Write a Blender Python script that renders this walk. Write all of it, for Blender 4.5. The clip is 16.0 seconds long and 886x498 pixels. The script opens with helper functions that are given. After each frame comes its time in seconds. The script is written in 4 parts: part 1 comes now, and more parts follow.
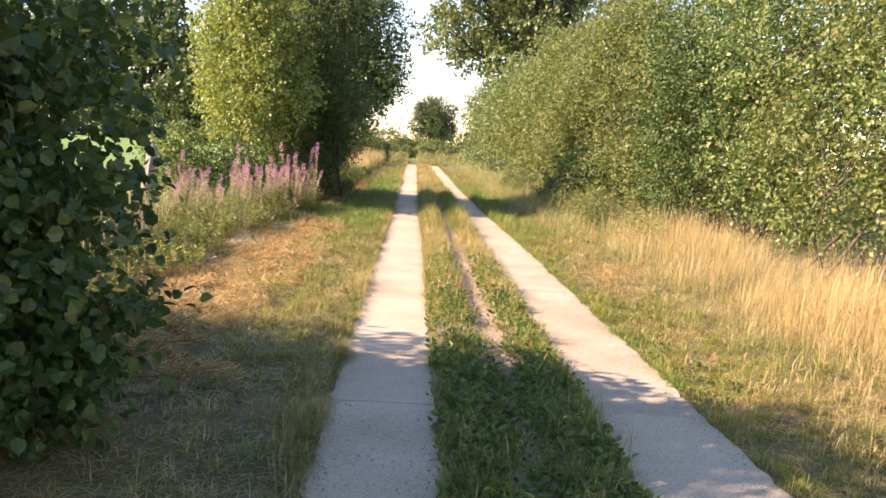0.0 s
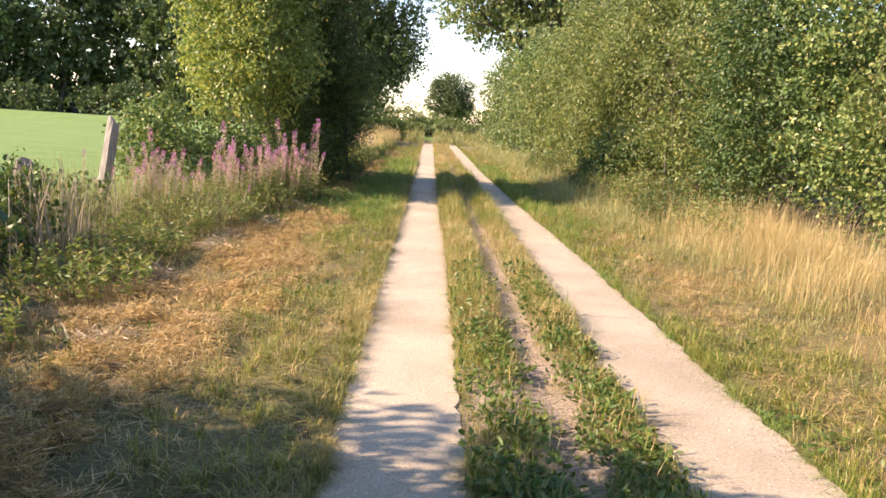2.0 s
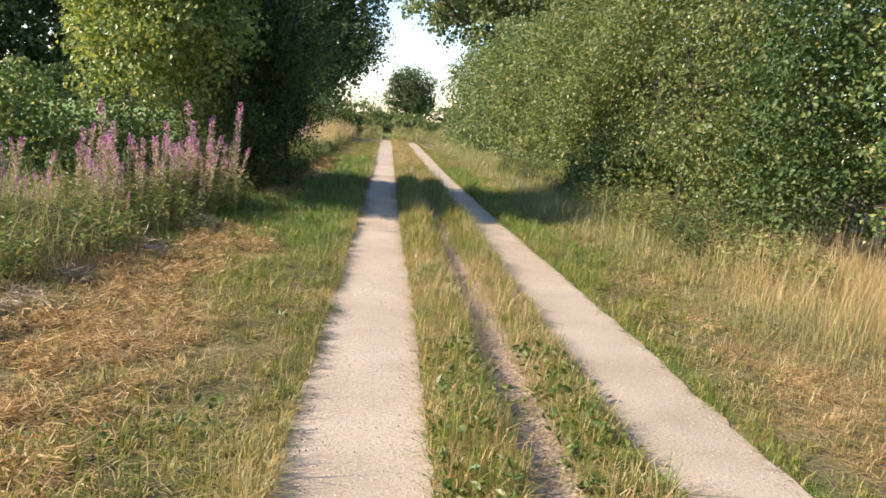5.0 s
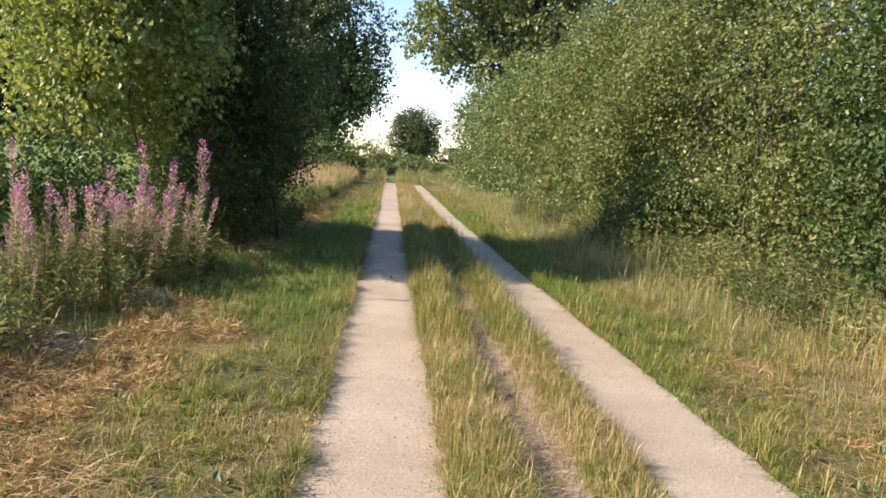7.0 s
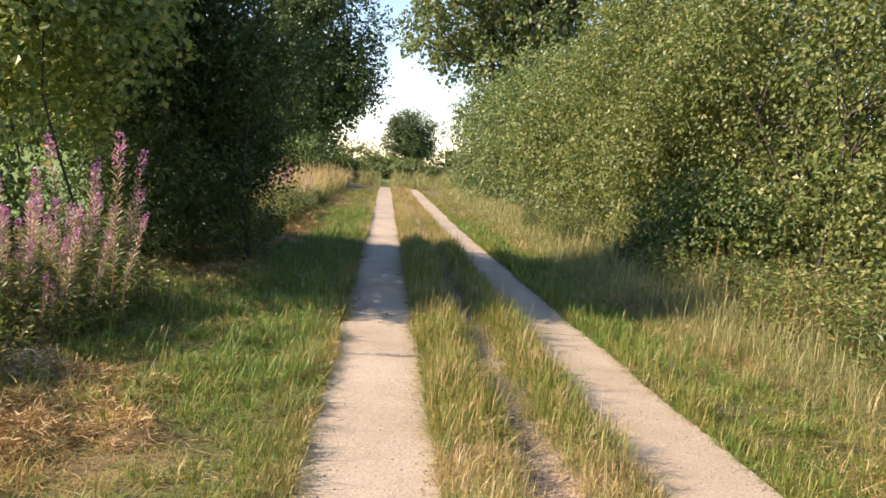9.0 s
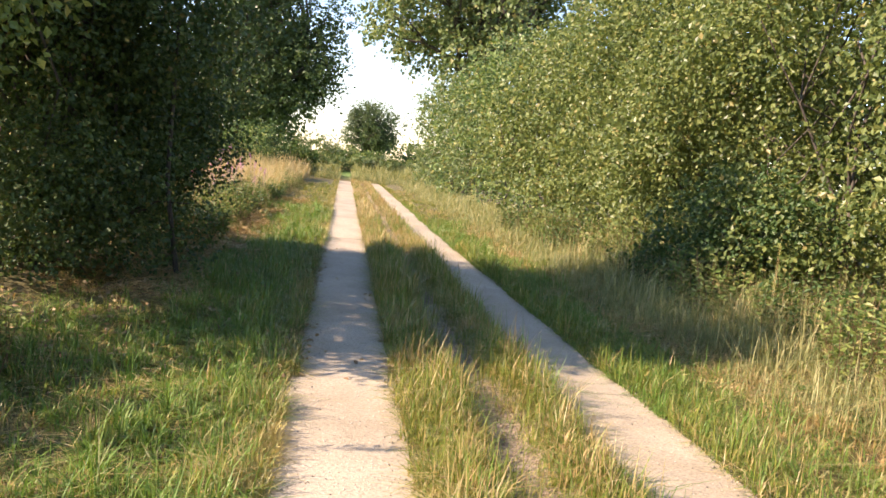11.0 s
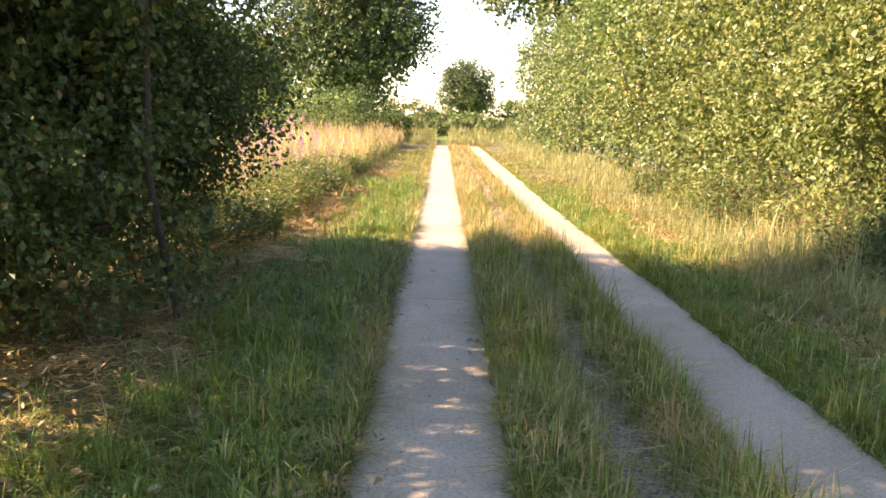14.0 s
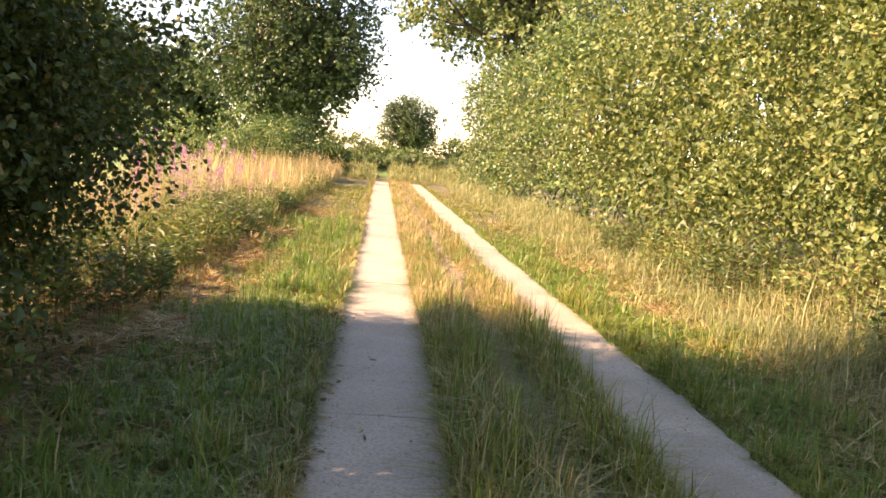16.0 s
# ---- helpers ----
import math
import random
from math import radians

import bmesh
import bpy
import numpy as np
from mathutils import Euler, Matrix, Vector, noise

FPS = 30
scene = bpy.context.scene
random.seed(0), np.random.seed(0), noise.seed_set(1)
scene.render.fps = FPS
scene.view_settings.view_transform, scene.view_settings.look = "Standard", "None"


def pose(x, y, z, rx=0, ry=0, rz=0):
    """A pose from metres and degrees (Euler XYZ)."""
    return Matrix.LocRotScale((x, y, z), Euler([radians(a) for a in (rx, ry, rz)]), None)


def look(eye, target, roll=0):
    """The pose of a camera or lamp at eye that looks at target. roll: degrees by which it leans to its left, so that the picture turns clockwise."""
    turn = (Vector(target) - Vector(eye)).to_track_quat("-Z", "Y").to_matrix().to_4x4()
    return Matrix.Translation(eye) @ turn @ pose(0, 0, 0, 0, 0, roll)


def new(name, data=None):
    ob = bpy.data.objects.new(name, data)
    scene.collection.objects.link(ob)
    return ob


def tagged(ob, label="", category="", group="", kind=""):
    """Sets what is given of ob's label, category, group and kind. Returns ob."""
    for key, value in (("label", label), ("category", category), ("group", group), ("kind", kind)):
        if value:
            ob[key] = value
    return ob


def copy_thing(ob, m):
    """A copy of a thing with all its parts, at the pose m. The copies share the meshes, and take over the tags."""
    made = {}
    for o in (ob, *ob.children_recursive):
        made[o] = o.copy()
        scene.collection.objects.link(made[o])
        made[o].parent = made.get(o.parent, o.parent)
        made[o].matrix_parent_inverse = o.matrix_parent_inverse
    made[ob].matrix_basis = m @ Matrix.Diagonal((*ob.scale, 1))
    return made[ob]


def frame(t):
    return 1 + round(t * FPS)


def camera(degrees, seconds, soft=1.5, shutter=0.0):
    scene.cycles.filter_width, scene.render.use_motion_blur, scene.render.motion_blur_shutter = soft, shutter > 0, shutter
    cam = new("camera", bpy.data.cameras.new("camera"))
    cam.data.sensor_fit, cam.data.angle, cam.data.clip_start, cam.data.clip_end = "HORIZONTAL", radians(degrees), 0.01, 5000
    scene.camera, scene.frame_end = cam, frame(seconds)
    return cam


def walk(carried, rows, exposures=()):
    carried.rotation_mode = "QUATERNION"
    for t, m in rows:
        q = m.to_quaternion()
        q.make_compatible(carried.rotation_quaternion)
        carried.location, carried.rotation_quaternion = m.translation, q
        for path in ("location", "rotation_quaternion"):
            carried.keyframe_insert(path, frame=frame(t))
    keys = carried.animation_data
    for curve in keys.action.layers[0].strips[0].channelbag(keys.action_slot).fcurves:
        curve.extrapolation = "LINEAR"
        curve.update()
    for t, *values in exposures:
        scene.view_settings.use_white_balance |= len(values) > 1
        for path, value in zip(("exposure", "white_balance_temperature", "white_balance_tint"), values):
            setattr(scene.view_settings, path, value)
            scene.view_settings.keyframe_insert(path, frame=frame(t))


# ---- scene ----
cam = camera(56.7, 16.0, soft=1.6)
METRES, EYE, TILT, LEAN, TURN = 19.5, 1.75, 0.0, 0.0, -2.45
ROWS = [
    (0.0, 0.0, 0.0, 0.0, 0.47, -7.36, -3.66),
    (0.5, -0.0017, 0.0338, -0.001, 2.18, -7.03, -2.8),
    (1.0, -0.0055, 0.0689, -0.0019, 4.63, -8.02, -1.92),
    (1.5, -0.0075, 0.1025, -0.0028, 2.13, -8.58, -2.65),
    (2.0, -0.0082, 0.1355, -0.003, 1.58, -8.87, -3.54),
    (2.5, -0.0104, 0.1698, -0.0042, 0.7, -8.69, -6.02),
    (3.0, -0.0125, 0.2022, -0.0051, 2.82, -8.97, -6.58),
    (3.5, -0.0153, 0.2353, -0.0063, 0.74, -8.44, -7.42),
    (4.0, -0.0166, 0.2681, -0.0064, -1.5, -9.01, -6.09),
    (6.5, -0.0249, 0.4258, -0.01, -0.94, -6.85, -4.82),
    (7.0, -0.026, 0.4588, -0.0102, -1.1, -5.99, -4.54),
    (7.5, -0.0272, 0.4897, -0.0104, -0.16, -6.36, -4.11),
    (8.0, -0.029, 0.5225, -0.0103, -2.13, -6.41, -5.36),
    (8.5, -0.0302, 0.5532, -0.0103, -1.45, -6.53, -4.99),
    (9.0, -0.0326, 0.585, -0.0104, -1.48, -5.73, -4.97),
    (11.5, -0.0433, 0.7345, -0.013, -4.64, -6.12, -5.94),
    (12.0, -0.0426, 0.7643, -0.0131, -2.89, -7.12, -5.21),
    (12.5, -0.0416, 0.7942, -0.0133, -1.64, -7.63, -3.6),
    (13.0, -0.0405, 0.8255, -0.013, -0.23, -8.48, -3.25),
    (13.5, -0.0419, 0.8562, -0.0132, -0.05, -8.74, -3.23),
    (14.0, -0.0435, 0.8855, -0.0133, 2.44, -9.1, -1.88),
    (14.5, -0.0461, 0.9127, -0.0138, 1.91, -7.95, -4.03),
    (15.0, -0.0487, 0.941, -0.0138, 2.0, -6.67, -4.89),
    (15.5, -0.0516, 0.9699, -0.0142, 0.73, -5.55, -4.65),
    (16.0, -0.0525, 0.9977, -0.0151, -1.77, -6.32, -4.77),
]
walk(cam, [(t, pose(0, 0, EYE, TILT, LEAN, TURN) @ pose(METRES * x, METRES * y, METRES * z, 90 + pitch, roll, yaw)) for t, x, y, z, yaw, pitch, roll in ROWS],
     [(0.0, 1.72, 7400, 32), (1.5, 1.65, 7250, 30), (3.0, 1.27, 6900, 25), (4.0, 1.19, 6500, 23), (7.0, 1.08, 6550, 23), (9.0, 1.16, 6850, 26), (11.5, 1.59, 7050, 26), (12.5, 1.74, 7300, 28), (13.5, 2.15, 7850, 32), (14.5, 2.18, 8150, 33), (16.0, 1.93, 8450, 36)])


# ==== light ====
SUN_ELEV, SUN_AZ = 33.0, 257.0   # degrees; azimuth clockwise from +y
world = bpy.data.worlds.new("sky")
scene.world = world
world.use_nodes = True
wn = world.node_tree.nodes
sky = wn.new("ShaderNodeTexSky")
sky.sky_type, sky.sun_disc = "NISHITA", False
sky.sun_elevation, sky.sun_rotation = radians(SUN_ELEV), radians(SUN_AZ)
sky.altitude, sky.air_density, sky.dust_density, sky.ozone_density = 0, 1.2, 0.0, 4.0
wn["Background"].inputs["Strength"].default_value = 0.12
world.node_tree.links.new(sky.outputs["Color"], wn["Background"].inputs["Color"])

sun_data = bpy.data.lights.new("sun", "SUN")
sun_data.energy, sun_data.angle, sun_data.color = 4.8, radians(0.53), (1.0, 0.88, 0.70)
sun_ob = new("sun", sun_data)
_to = Vector((math.sin(radians(SUN_AZ)) * math.cos(radians(SUN_ELEV)), math.cos(radians(SUN_AZ)) * math.cos(radians(SUN_ELEV)), math.sin(radians(SUN_ELEV))))
sun_ob.matrix_world = look(_to * 60, (0, 0, 0))

# ==== materials ====


def nodes_of(name):
    m = bpy.data.materials.new(name)
    m.use_nodes = True
    nt = m.node_tree
    return m, nt, nt.nodes["Principled BSDF"], nt.nodes["Material Output"]


def ramp(nt, stops):
    r = nt.nodes.new("ShaderNodeValToRGB")
    els = r.color_ramp.elements
    while len(els) < len(stops):
        els.new(0.5)
    for e, (p, c) in zip(els, stops):
        e.position, e.color = p, (*c, 1)
    return r


def noise_node(nt, scale, detail=4, rough=0.55, vec=None):
    n = nt.nodes.new("ShaderNodeTexNoise")
    n.inputs["Scale"].default_value, n.inputs["Detail"].default_value, n.inputs["Roughness"].default_value = scale, detail, rough
    if vec:
        nt.links.new(vec, n.inputs["Vector"])
    return n


def mixc(nt, fac, a, b, blend="MIX"):
    n = nt.nodes.new("ShaderNodeMix")
    n.data_type, n.blend_type = "RGBA", blend
    for sock, v in ((n.inputs[0], fac), (n.inputs[6], a), (n.inputs[7], b)):
        if hasattr(v, "links"):
            nt.links.new(v, sock)
        elif isinstance(v, (int, float)):
            sock.default_value = v
        else:
            sock.default_value = (*v, 1)
    return n.outputs[2]


def maprange(nt, v, a, b, c=0.0, d=1.0):
    n = nt.nodes.new("ShaderNodeMapRange")
    n.interpolation_type = "SMOOTHSTEP"
    for i, x in zip((1, 2, 3, 4), (a, b, c, d)):
        n.inputs[i].default_value = x
    nt.links.new(v, n.inputs[0])
    return n.outputs[0]


def bump(nt, height, strength, dist, bsdf):
    b = nt.nodes.new("ShaderNodeBump")
    b.inputs["Strength"].default_value, b.inputs["Distance"].default_value = strength, dist
    nt.links.new(height, b.inputs["Height"])
    nt.links.new(b.outputs[0], bsdf.inputs["Normal"])


def plant_mat(name, stops, through_light=0.3, rough=0.5, patch=None, patch_scale=0.6, lo=0.45, hi=0.6):
    """Leaf or blade: colour varies piece by piece, and over the plant by a soft noise."""
    m, nt, bs, out = nodes_of(name)
    geo = nt.nodes.new("ShaderNodeNewGeometry")
    r = ramp(nt, stops)
    nt.links.new(geo.outputs["Random Per Island"], r.inputs[0])
    col = r.outputs[0]
    tc = nt.nodes.new("ShaderNodeTexCoord")
    if patch:
        n = noise_node(nt, patch_scale, 3, 0.6, tc.outputs["Object"])
        col = mixc(nt, maprange(nt, n.outputs[0], lo, hi), col, mixc(nt, 0.65, col, patch))
    grain = noise_node(nt, 60, 2, 0.5, tc.outputs["Object"])
    col = mixc(nt, 0.35, col, mixc(nt, 1.0, col, ramp_of(nt, grain.outputs[0]), "MULTIPLY"))
    nt.links.new(col, bs.inputs["Base Color"])
    bs.inputs["Roughness"].default_value = rough
    bs.inputs["Specular IOR Level"].default_value = 0.4
    tr = nt.nodes.new("ShaderNodeBsdfTranslucent")
    nt.links.new(mixc(nt, 0.5, col, mixc(nt, 1.0, col, (1.3, 1.25, 0.5), "MULTIPLY")), tr.inputs["Color"])
    mx = nt.nodes.new("ShaderNodeMixShader")
    mx.inputs[0].default_value = through_light
    nt.links.new(bs.outputs[0], mx.inputs[1])
    nt.links.new(tr.outputs[0], mx.inputs[2])
    nt.links.new(mx.outputs[0], out.inputs["Surface"])
    return m


def ramp_of(nt, v):
    r = ramp(nt, [(0.3, (0.55, 0.55, 0.55)), (0.7, (1.3, 1.3, 1.3))])
    nt.links.new(v, r.inputs[0])
    return r.outputs[0]


HAZEL = plant_mat("hazel leaves", [(0.0, (0.057, 0.1064, 0.03)), (0.4, (0.114, 0.1848, 0.052)), (0.72, (0.1938, 0.2632, 0.075)), (0.92, (0.2964, 0.3304, 0.1)), (1.0, (0.399, 0.3584, 0.115))], 0.32, 0.42)
HAZEL_YELLOW = plant_mat("yellowing hazel leaves", [(0.0, (0.08, 0.12, 0.036)), (0.4, (0.15, 0.198, 0.058)), (0.75, (0.21, 0.25, 0.075)), (0.94, (0.265, 0.29, 0.09)), (1.0, (0.37, 0.3, 0.115))], 0.38, 0.42)
# brighter copy of the yellowing hazel: sunlight on one bush put into its colour
HAZEL_SUNLIT = plant_mat("hazel leaves brightened as if sunlit", [(0.0, (0.0994, 0.1552, 0.0447)), (0.35, (0.1863, 0.2546, 0.0696)), (0.7, (0.3105, 0.354, 0.0994)), (0.93, (0.4347, 0.4471, 0.1304)), (1.0, (0.5465, 0.4099, 0.1242))], 0.42, 0.42)
ALDER = plant_mat("alder leaves", [(0.0, (0.035, 0.075, 0.02)), (0.6, (0.068, 0.125, 0.034)), (0.9, (0.12, 0.175, 0.048)), (1.0, (0.2, 0.2, 0.06))], 0.3, 0.52)
# hawthorn green raised to carry the pale lens veil over the dark bush
HAWTHORN = plant_mat("hawthorn leaves", [(0.0, (0.045, 0.081, 0.024)), (0.6, (0.084, 0.135, 0.036)), (0.92, (0.1424, 0.195, 0.051)), (1.0, (0.255, 0.18, 0.06))], 0.24, 0.52)
WILLOW = plant_mat("willow leaves", [(0.0, (0.09, 0.135, 0.05)), (0.6, (0.15, 0.205, 0.072)), (0.92, (0.25, 0.28, 0.1)), (1.0, (0.36, 0.3, 0.11))], 0.3, 0.45)
# lifted above plain oak green, partly to stand for distance haze
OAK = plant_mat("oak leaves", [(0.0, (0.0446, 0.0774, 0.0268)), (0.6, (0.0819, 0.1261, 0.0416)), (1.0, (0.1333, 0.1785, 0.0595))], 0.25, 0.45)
BRAMBLE = plant_mat("bramble leaves", [(0.0, (0.042, 0.084, 0.0216)), (0.6, (0.084, 0.144, 0.0336)), (1.0, (0.168, 0.204, 0.048))], 0.3, 0.45)
HERB = plant_mat("herb leaves", [(0.0, (0.0878, 0.147, 0.0404)), (0.5, (0.176, 0.245, 0.0578)), (0.85, (0.307, 0.331, 0.104)), (1.0, (0.395, 0.294, 0.127))], 0.38, 0.5)
FLOWER = plant_mat("willowherb petals", [(0.0, (0.4, 0.1, 0.34)), (0.5, (0.54, 0.2, 0.46)), (1.0, (0.62, 0.36, 0.52))], 0.35, 0.6)
SEEDPOD = plant_mat("willowherb pods", [(0.0, (0.47, 0.3, 0.26)), (0.5, (0.6, 0.44, 0.36)), (1.0, (0.7, 0.6, 0.47))], 0.25, 0.7)
STRAW = plant_mat("dry tall grass", [(0.0, (0.3807, 0.2745, 0.1125)), (0.5, (0.5499, 0.4131, 0.1917)), (0.85, (0.675, 0.5283, 0.2817)), (1.0, (0.3177, 0.3384, 0.1125))], 0.3, 0.55)
CUT = plant_mat("cut dried hay", [(0.0, (0.2, 0.115, 0.042)), (0.4, (0.38, 0.25, 0.095)), (0.8, (0.57, 0.41, 0.18)), (1.0, (0.7, 0.55, 0.29))], 0.2, 0.7)
GRASS = plant_mat("verge grass", [(0.0, (0.102, 0.151, 0.0238)), (0.5, (0.204, 0.244, 0.0396)), (0.8, (0.319, 0.303, 0.0726)), (1.0, (0.61, 0.419, 0.198))], 0.32, 0.5)
MIDGRASS = plant_mat("grass between the strips", [(0.0, (0.07, 0.1, 0.02)), (0.4, (0.13, 0.16, 0.035)), (0.7, (0.27, 0.25, 0.08)), (1.0, (0.46, 0.37, 0.16))], 0.3, 0.5, (0.5, 0.39, 0.16), 0.7)
DRYGRASS = plant_mat("bleached grass", [(0.0, (0.23, 0.172, 0.069)), (0.4, (0.414, 0.31, 0.127)), (0.75, (0.575, 0.46, 0.218)), (0.9, (0.667, 0.552, 0.31)), (1.0, (0.23, 0.253, 0.069))], 0.3, 0.55, (0.42, 0.26, 0.1), 0.8, 0.5, 0.65)
GREENGRASS = plant_mat("lush grass", [(0.0, (0.077, 0.165, 0.027)), (0.5, (0.145, 0.26, 0.042)), (0.85, (0.24, 0.335, 0.076)), (1.0, (0.45, 0.42, 0.2))], 0.36, 0.5)
SAGE = plant_mat("grey green grass", [(0.0, (0.15, 0.185, 0.065)), (0.5, (0.285, 0.295, 0.115)), (0.85, (0.43, 0.4, 0.175)), (1.0, (0.6, 0.49, 0.24))], 0.34, 0.55)
WEED = plant_mat("broad weed leaves", [(0.0, (0.05, 0.1, 0.02)), (0.6, (0.1, 0.17, 0.035)), (1.0, (0.2, 0.22, 0.06))], 0.3, 0.45)
DEADLEAF = plant_mat("dead leaves", [(0.0, (0.2, 0.12, 0.06)), (0.6, (0.36, 0.24, 0.12)), (1.0, (0.5, 0.38, 0.22))], 0.15, 0.7)
STONE = plant_mat("grit", [(0.0, (0.16, 0.13, 0.1)), (0.6, (0.33, 0.28, 0.22)), (1.0, (0.48, 0.42, 0.35))], 0.0, 0.85)
PALEHAY = plant_mat("pale dead grass", [(0.0, (0.16, 0.12, 0.08)), (0.5, (0.36, 0.29, 0.2)), (1.0, (0.6, 0.53, 0.42))], 0.15, 0.7)
THATCH = plant_mat("matted dead grass", [(0.0, (0.1, 0.062, 0.025)), (1.0, (0.2, 0.135, 0.06))], 0.0, 0.8)


def bark_mat(name, a, b):
    m, nt, bs, out = nodes_of(name)
    tc = nt.nodes.new("ShaderNodeTexCoord")
    mp = nt.nodes.new("ShaderNodeMapping")
    mp.inputs["Scale"].default_value = (14, 14, 2.5)
    nt.links.new(tc.outputs["Object"], mp.inputs[0])
    n = noise_node(nt, 2.0, 6, 0.65, mp.outputs[0])
    r = ramp(nt, [(0.3, a), (0.7, b)])
    nt.links.new(n.outputs[0], r.inputs[0])
    nt.links.new(r.outputs[0], bs.inputs["Base Color"])
    bs.inputs["Roughness"].default_value = 0.85
    bump(nt, n.outputs[0], 0.8, 0.02, bs)
    return m


BARK = bark_mat("bark", (0.035, 0.028, 0.02), (0.11, 0.088, 0.065))
STEM = bark_mat("reddish herb stem", (0.14, 0.07, 0.04), (0.26, 0.17, 0.08))
DRYSTEM = bark_mat("dead tan stem", (0.24, 0.18, 0.115), (0.5, 0.41, 0.29))
OLDWOOD = bark_mat("weathered grey wood", (0.14, 0.12, 0.095), (0.38, 0.34, 0.28))

DARKWOOD = bark_mat("old dark wood", (0.07, 0.06, 0.048), (0.2, 0.17, 0.14))


def concrete_mat():
    m, nt, bs, out = nodes_of("worn concrete with sand")
    tc = nt.nodes.new("ShaderNodeTexCoord")
    geo = nt.nodes.new("ShaderNodeNewGeometry")
    big = noise_node(nt, 0.9, 5, 0.6, geo.outputs["Position"])
    fine = noise_node(nt, 55, 5, 0.7, geo.outputs["Position"])
    r = ramp(nt, [(0.3, (0.32, 0.262, 0.176)), (0.5, (0.4, 0.334, 0.236)), (0.72, (0.465, 0.395, 0.288))])
    nt.links.new(big.outputs[0], r.inputs[0])
    g = ramp(nt, [(0.33, (0.45, 0.43, 0.41)), (0.5, (1, 1, 1)), (0.7, (1.2, 1.2, 1.2))])
    nt.links.new(fine.outputs[0], g.inputs[0])
    col = mixc(nt, 0.7, r.outputs[0], mixc(nt, 1.0, r.outputs[0], g.outputs[0], "MULTIPLY"))
    vor = nt.nodes.new("ShaderNodeTexVoronoi")
    vor.inputs["Scale"].default_value = 38
    nt.links.new(geo.outputs["Position"], vor.inputs["Vector"])
    peb = maprange(nt, vor.outputs["Distance"], 0.12, 0.3, 1, 0)
    sel = noise_node(nt, 6, 3, 0.6, geo.outputs["Position"])
    n = nt.nodes.new("ShaderNodeMath")
    n.operation = "MULTIPLY"
    nt.links.new(peb, n.inputs[0])
    nt.links.new(maprange(nt, sel.outputs[0], 0.36, 0.56), n.inputs[1])
    col = mixc(nt, n.outputs[0], col, mixc(nt, vor.outputs["Color"], (0.24, 0.195, 0.145), (0.62, 0.54, 0.42)))
    oi = nt.nodes.new("ShaderNodeObjectInfo")
    tone = ramp(nt, [(0, (0.93, 0.93, 0.94)), (1, (1.05, 1.04, 1.02))])
    nt.links.new(oi.outputs["Random"], tone.inputs[0])
    col = mixc(nt, 1.0, col, tone.outputs[0], "MULTIPLY")
    nt.links.new(col, bs.inputs["Base Color"])
    bs.inputs["Roughness"].default_value = 0.9
    add = nt.nodes.new("ShaderNodeMath")
    nt.links.new(fine.outputs[0], add.inputs[0])
    nt.links.new(n.outputs[0], add.inputs[1])
    bump(nt, add.outputs[0], 0.5, 0.006, bs)
    return m


CONCRETE = concrete_mat()


def ground_mat():
    m, nt, bs, out = nodes_of("soil and turf")
    geo = nt.nodes.new("ShaderNodeNewGeometry")
    pos = geo.outputs["Position"]
    sep = nt.nodes.new("ShaderNodeSeparateXYZ")
    nt.links.new(pos, sep.inputs[0])
    n1 = noise_node(nt, 0.8, 5, 0.6, pos)
    n2 = noise_node(nt, 45, 5, 0.75, pos)
    n3 = noise_node(nt, 0.05, 3, 0.5, pos)
    turf = ramp(nt, [(0.35, (0.075, 0.08, 0.026)), (0.5, (0.14, 0.12, 0.045)), (0.65, (0.22, 0.16, 0.066))])
    nt.links.new(n1.outputs[0], turf.inputs[0])
    soil = ramp(nt, [(0.35, (0.165, 0.122, 0.08)), (0.6, (0.34, 0.262, 0.18))])
    nt.links.new(n2.outputs[0], soil.inputs[0])
    meadow = ramp(nt, [(0.3, (0.1, 0.19, 0.036)), (0.6, (0.15, 0.24, 0.05)), (0.75, (0.22, 0.27, 0.07))])
    nt.links.new(n1.outputs[0], meadow.inputs[0])
    inner = nt.nodes.new("ShaderNodeMath")   # distance from the middle of the track
    inner.operation = "SUBTRACT"
    nt.links.new(sep.outputs[0], inner.inputs[0])
    inner.inputs[1].default_value = 0.8
    ab = nt.nodes.new("ShaderNodeMath")
    ab.operation = "ABSOLUTE"
    nt.links.new(inner.outputs[0], ab.inputs[0])
    rag = noise_node(nt, 2.2, 4, 0.65, pos)
    wob = nt.nodes.new("ShaderNodeMath")   # ragged edge of the worn, sandy strip
    wob.operation = "MULTIPLY_ADD"
    nt.links.new(rag.outputs[0], wob.inputs[0])
    wob.inputs[1].default_value = -0.9
    nt.links.new(ab.outputs[0], wob.inputs[2])
    col = mixc(nt, maprange(nt, wob.outputs[0], 0.0, 0.2), soil.outputs[0], turf.outputs[0])
    col = mixc(nt, maprange(nt, sep.outputs[0], -5.2, -4.4, 1, 0), col, meadow.outputs[0])
    col = mixc(nt, maprange(nt, sep.outputs[1], 62, 66, 0, 1), col, meadow.outputs[0])
    speck = ramp(nt, [(0.36, (0.2, 0.2, 0.2)), (0.62, (1.5, 1.5, 1.5))])
    nt.links.new(n2.outputs[0], speck.inputs[0])
    col = mixc(nt, 0.6, col, mixc(nt, 1.0, col, speck.outputs[0], "MULTIPLY"))
    nt.links.new(col, bs.inputs["Base Color"])
    bs.inputs["Roughness"].default_value = 0.95
    bump(nt, n2.outputs[0], 0.7, 0.02, bs)
    return m


GROUND = ground_mat()

# ==== geometry helpers ====
rng = np.random.default_rng(7)


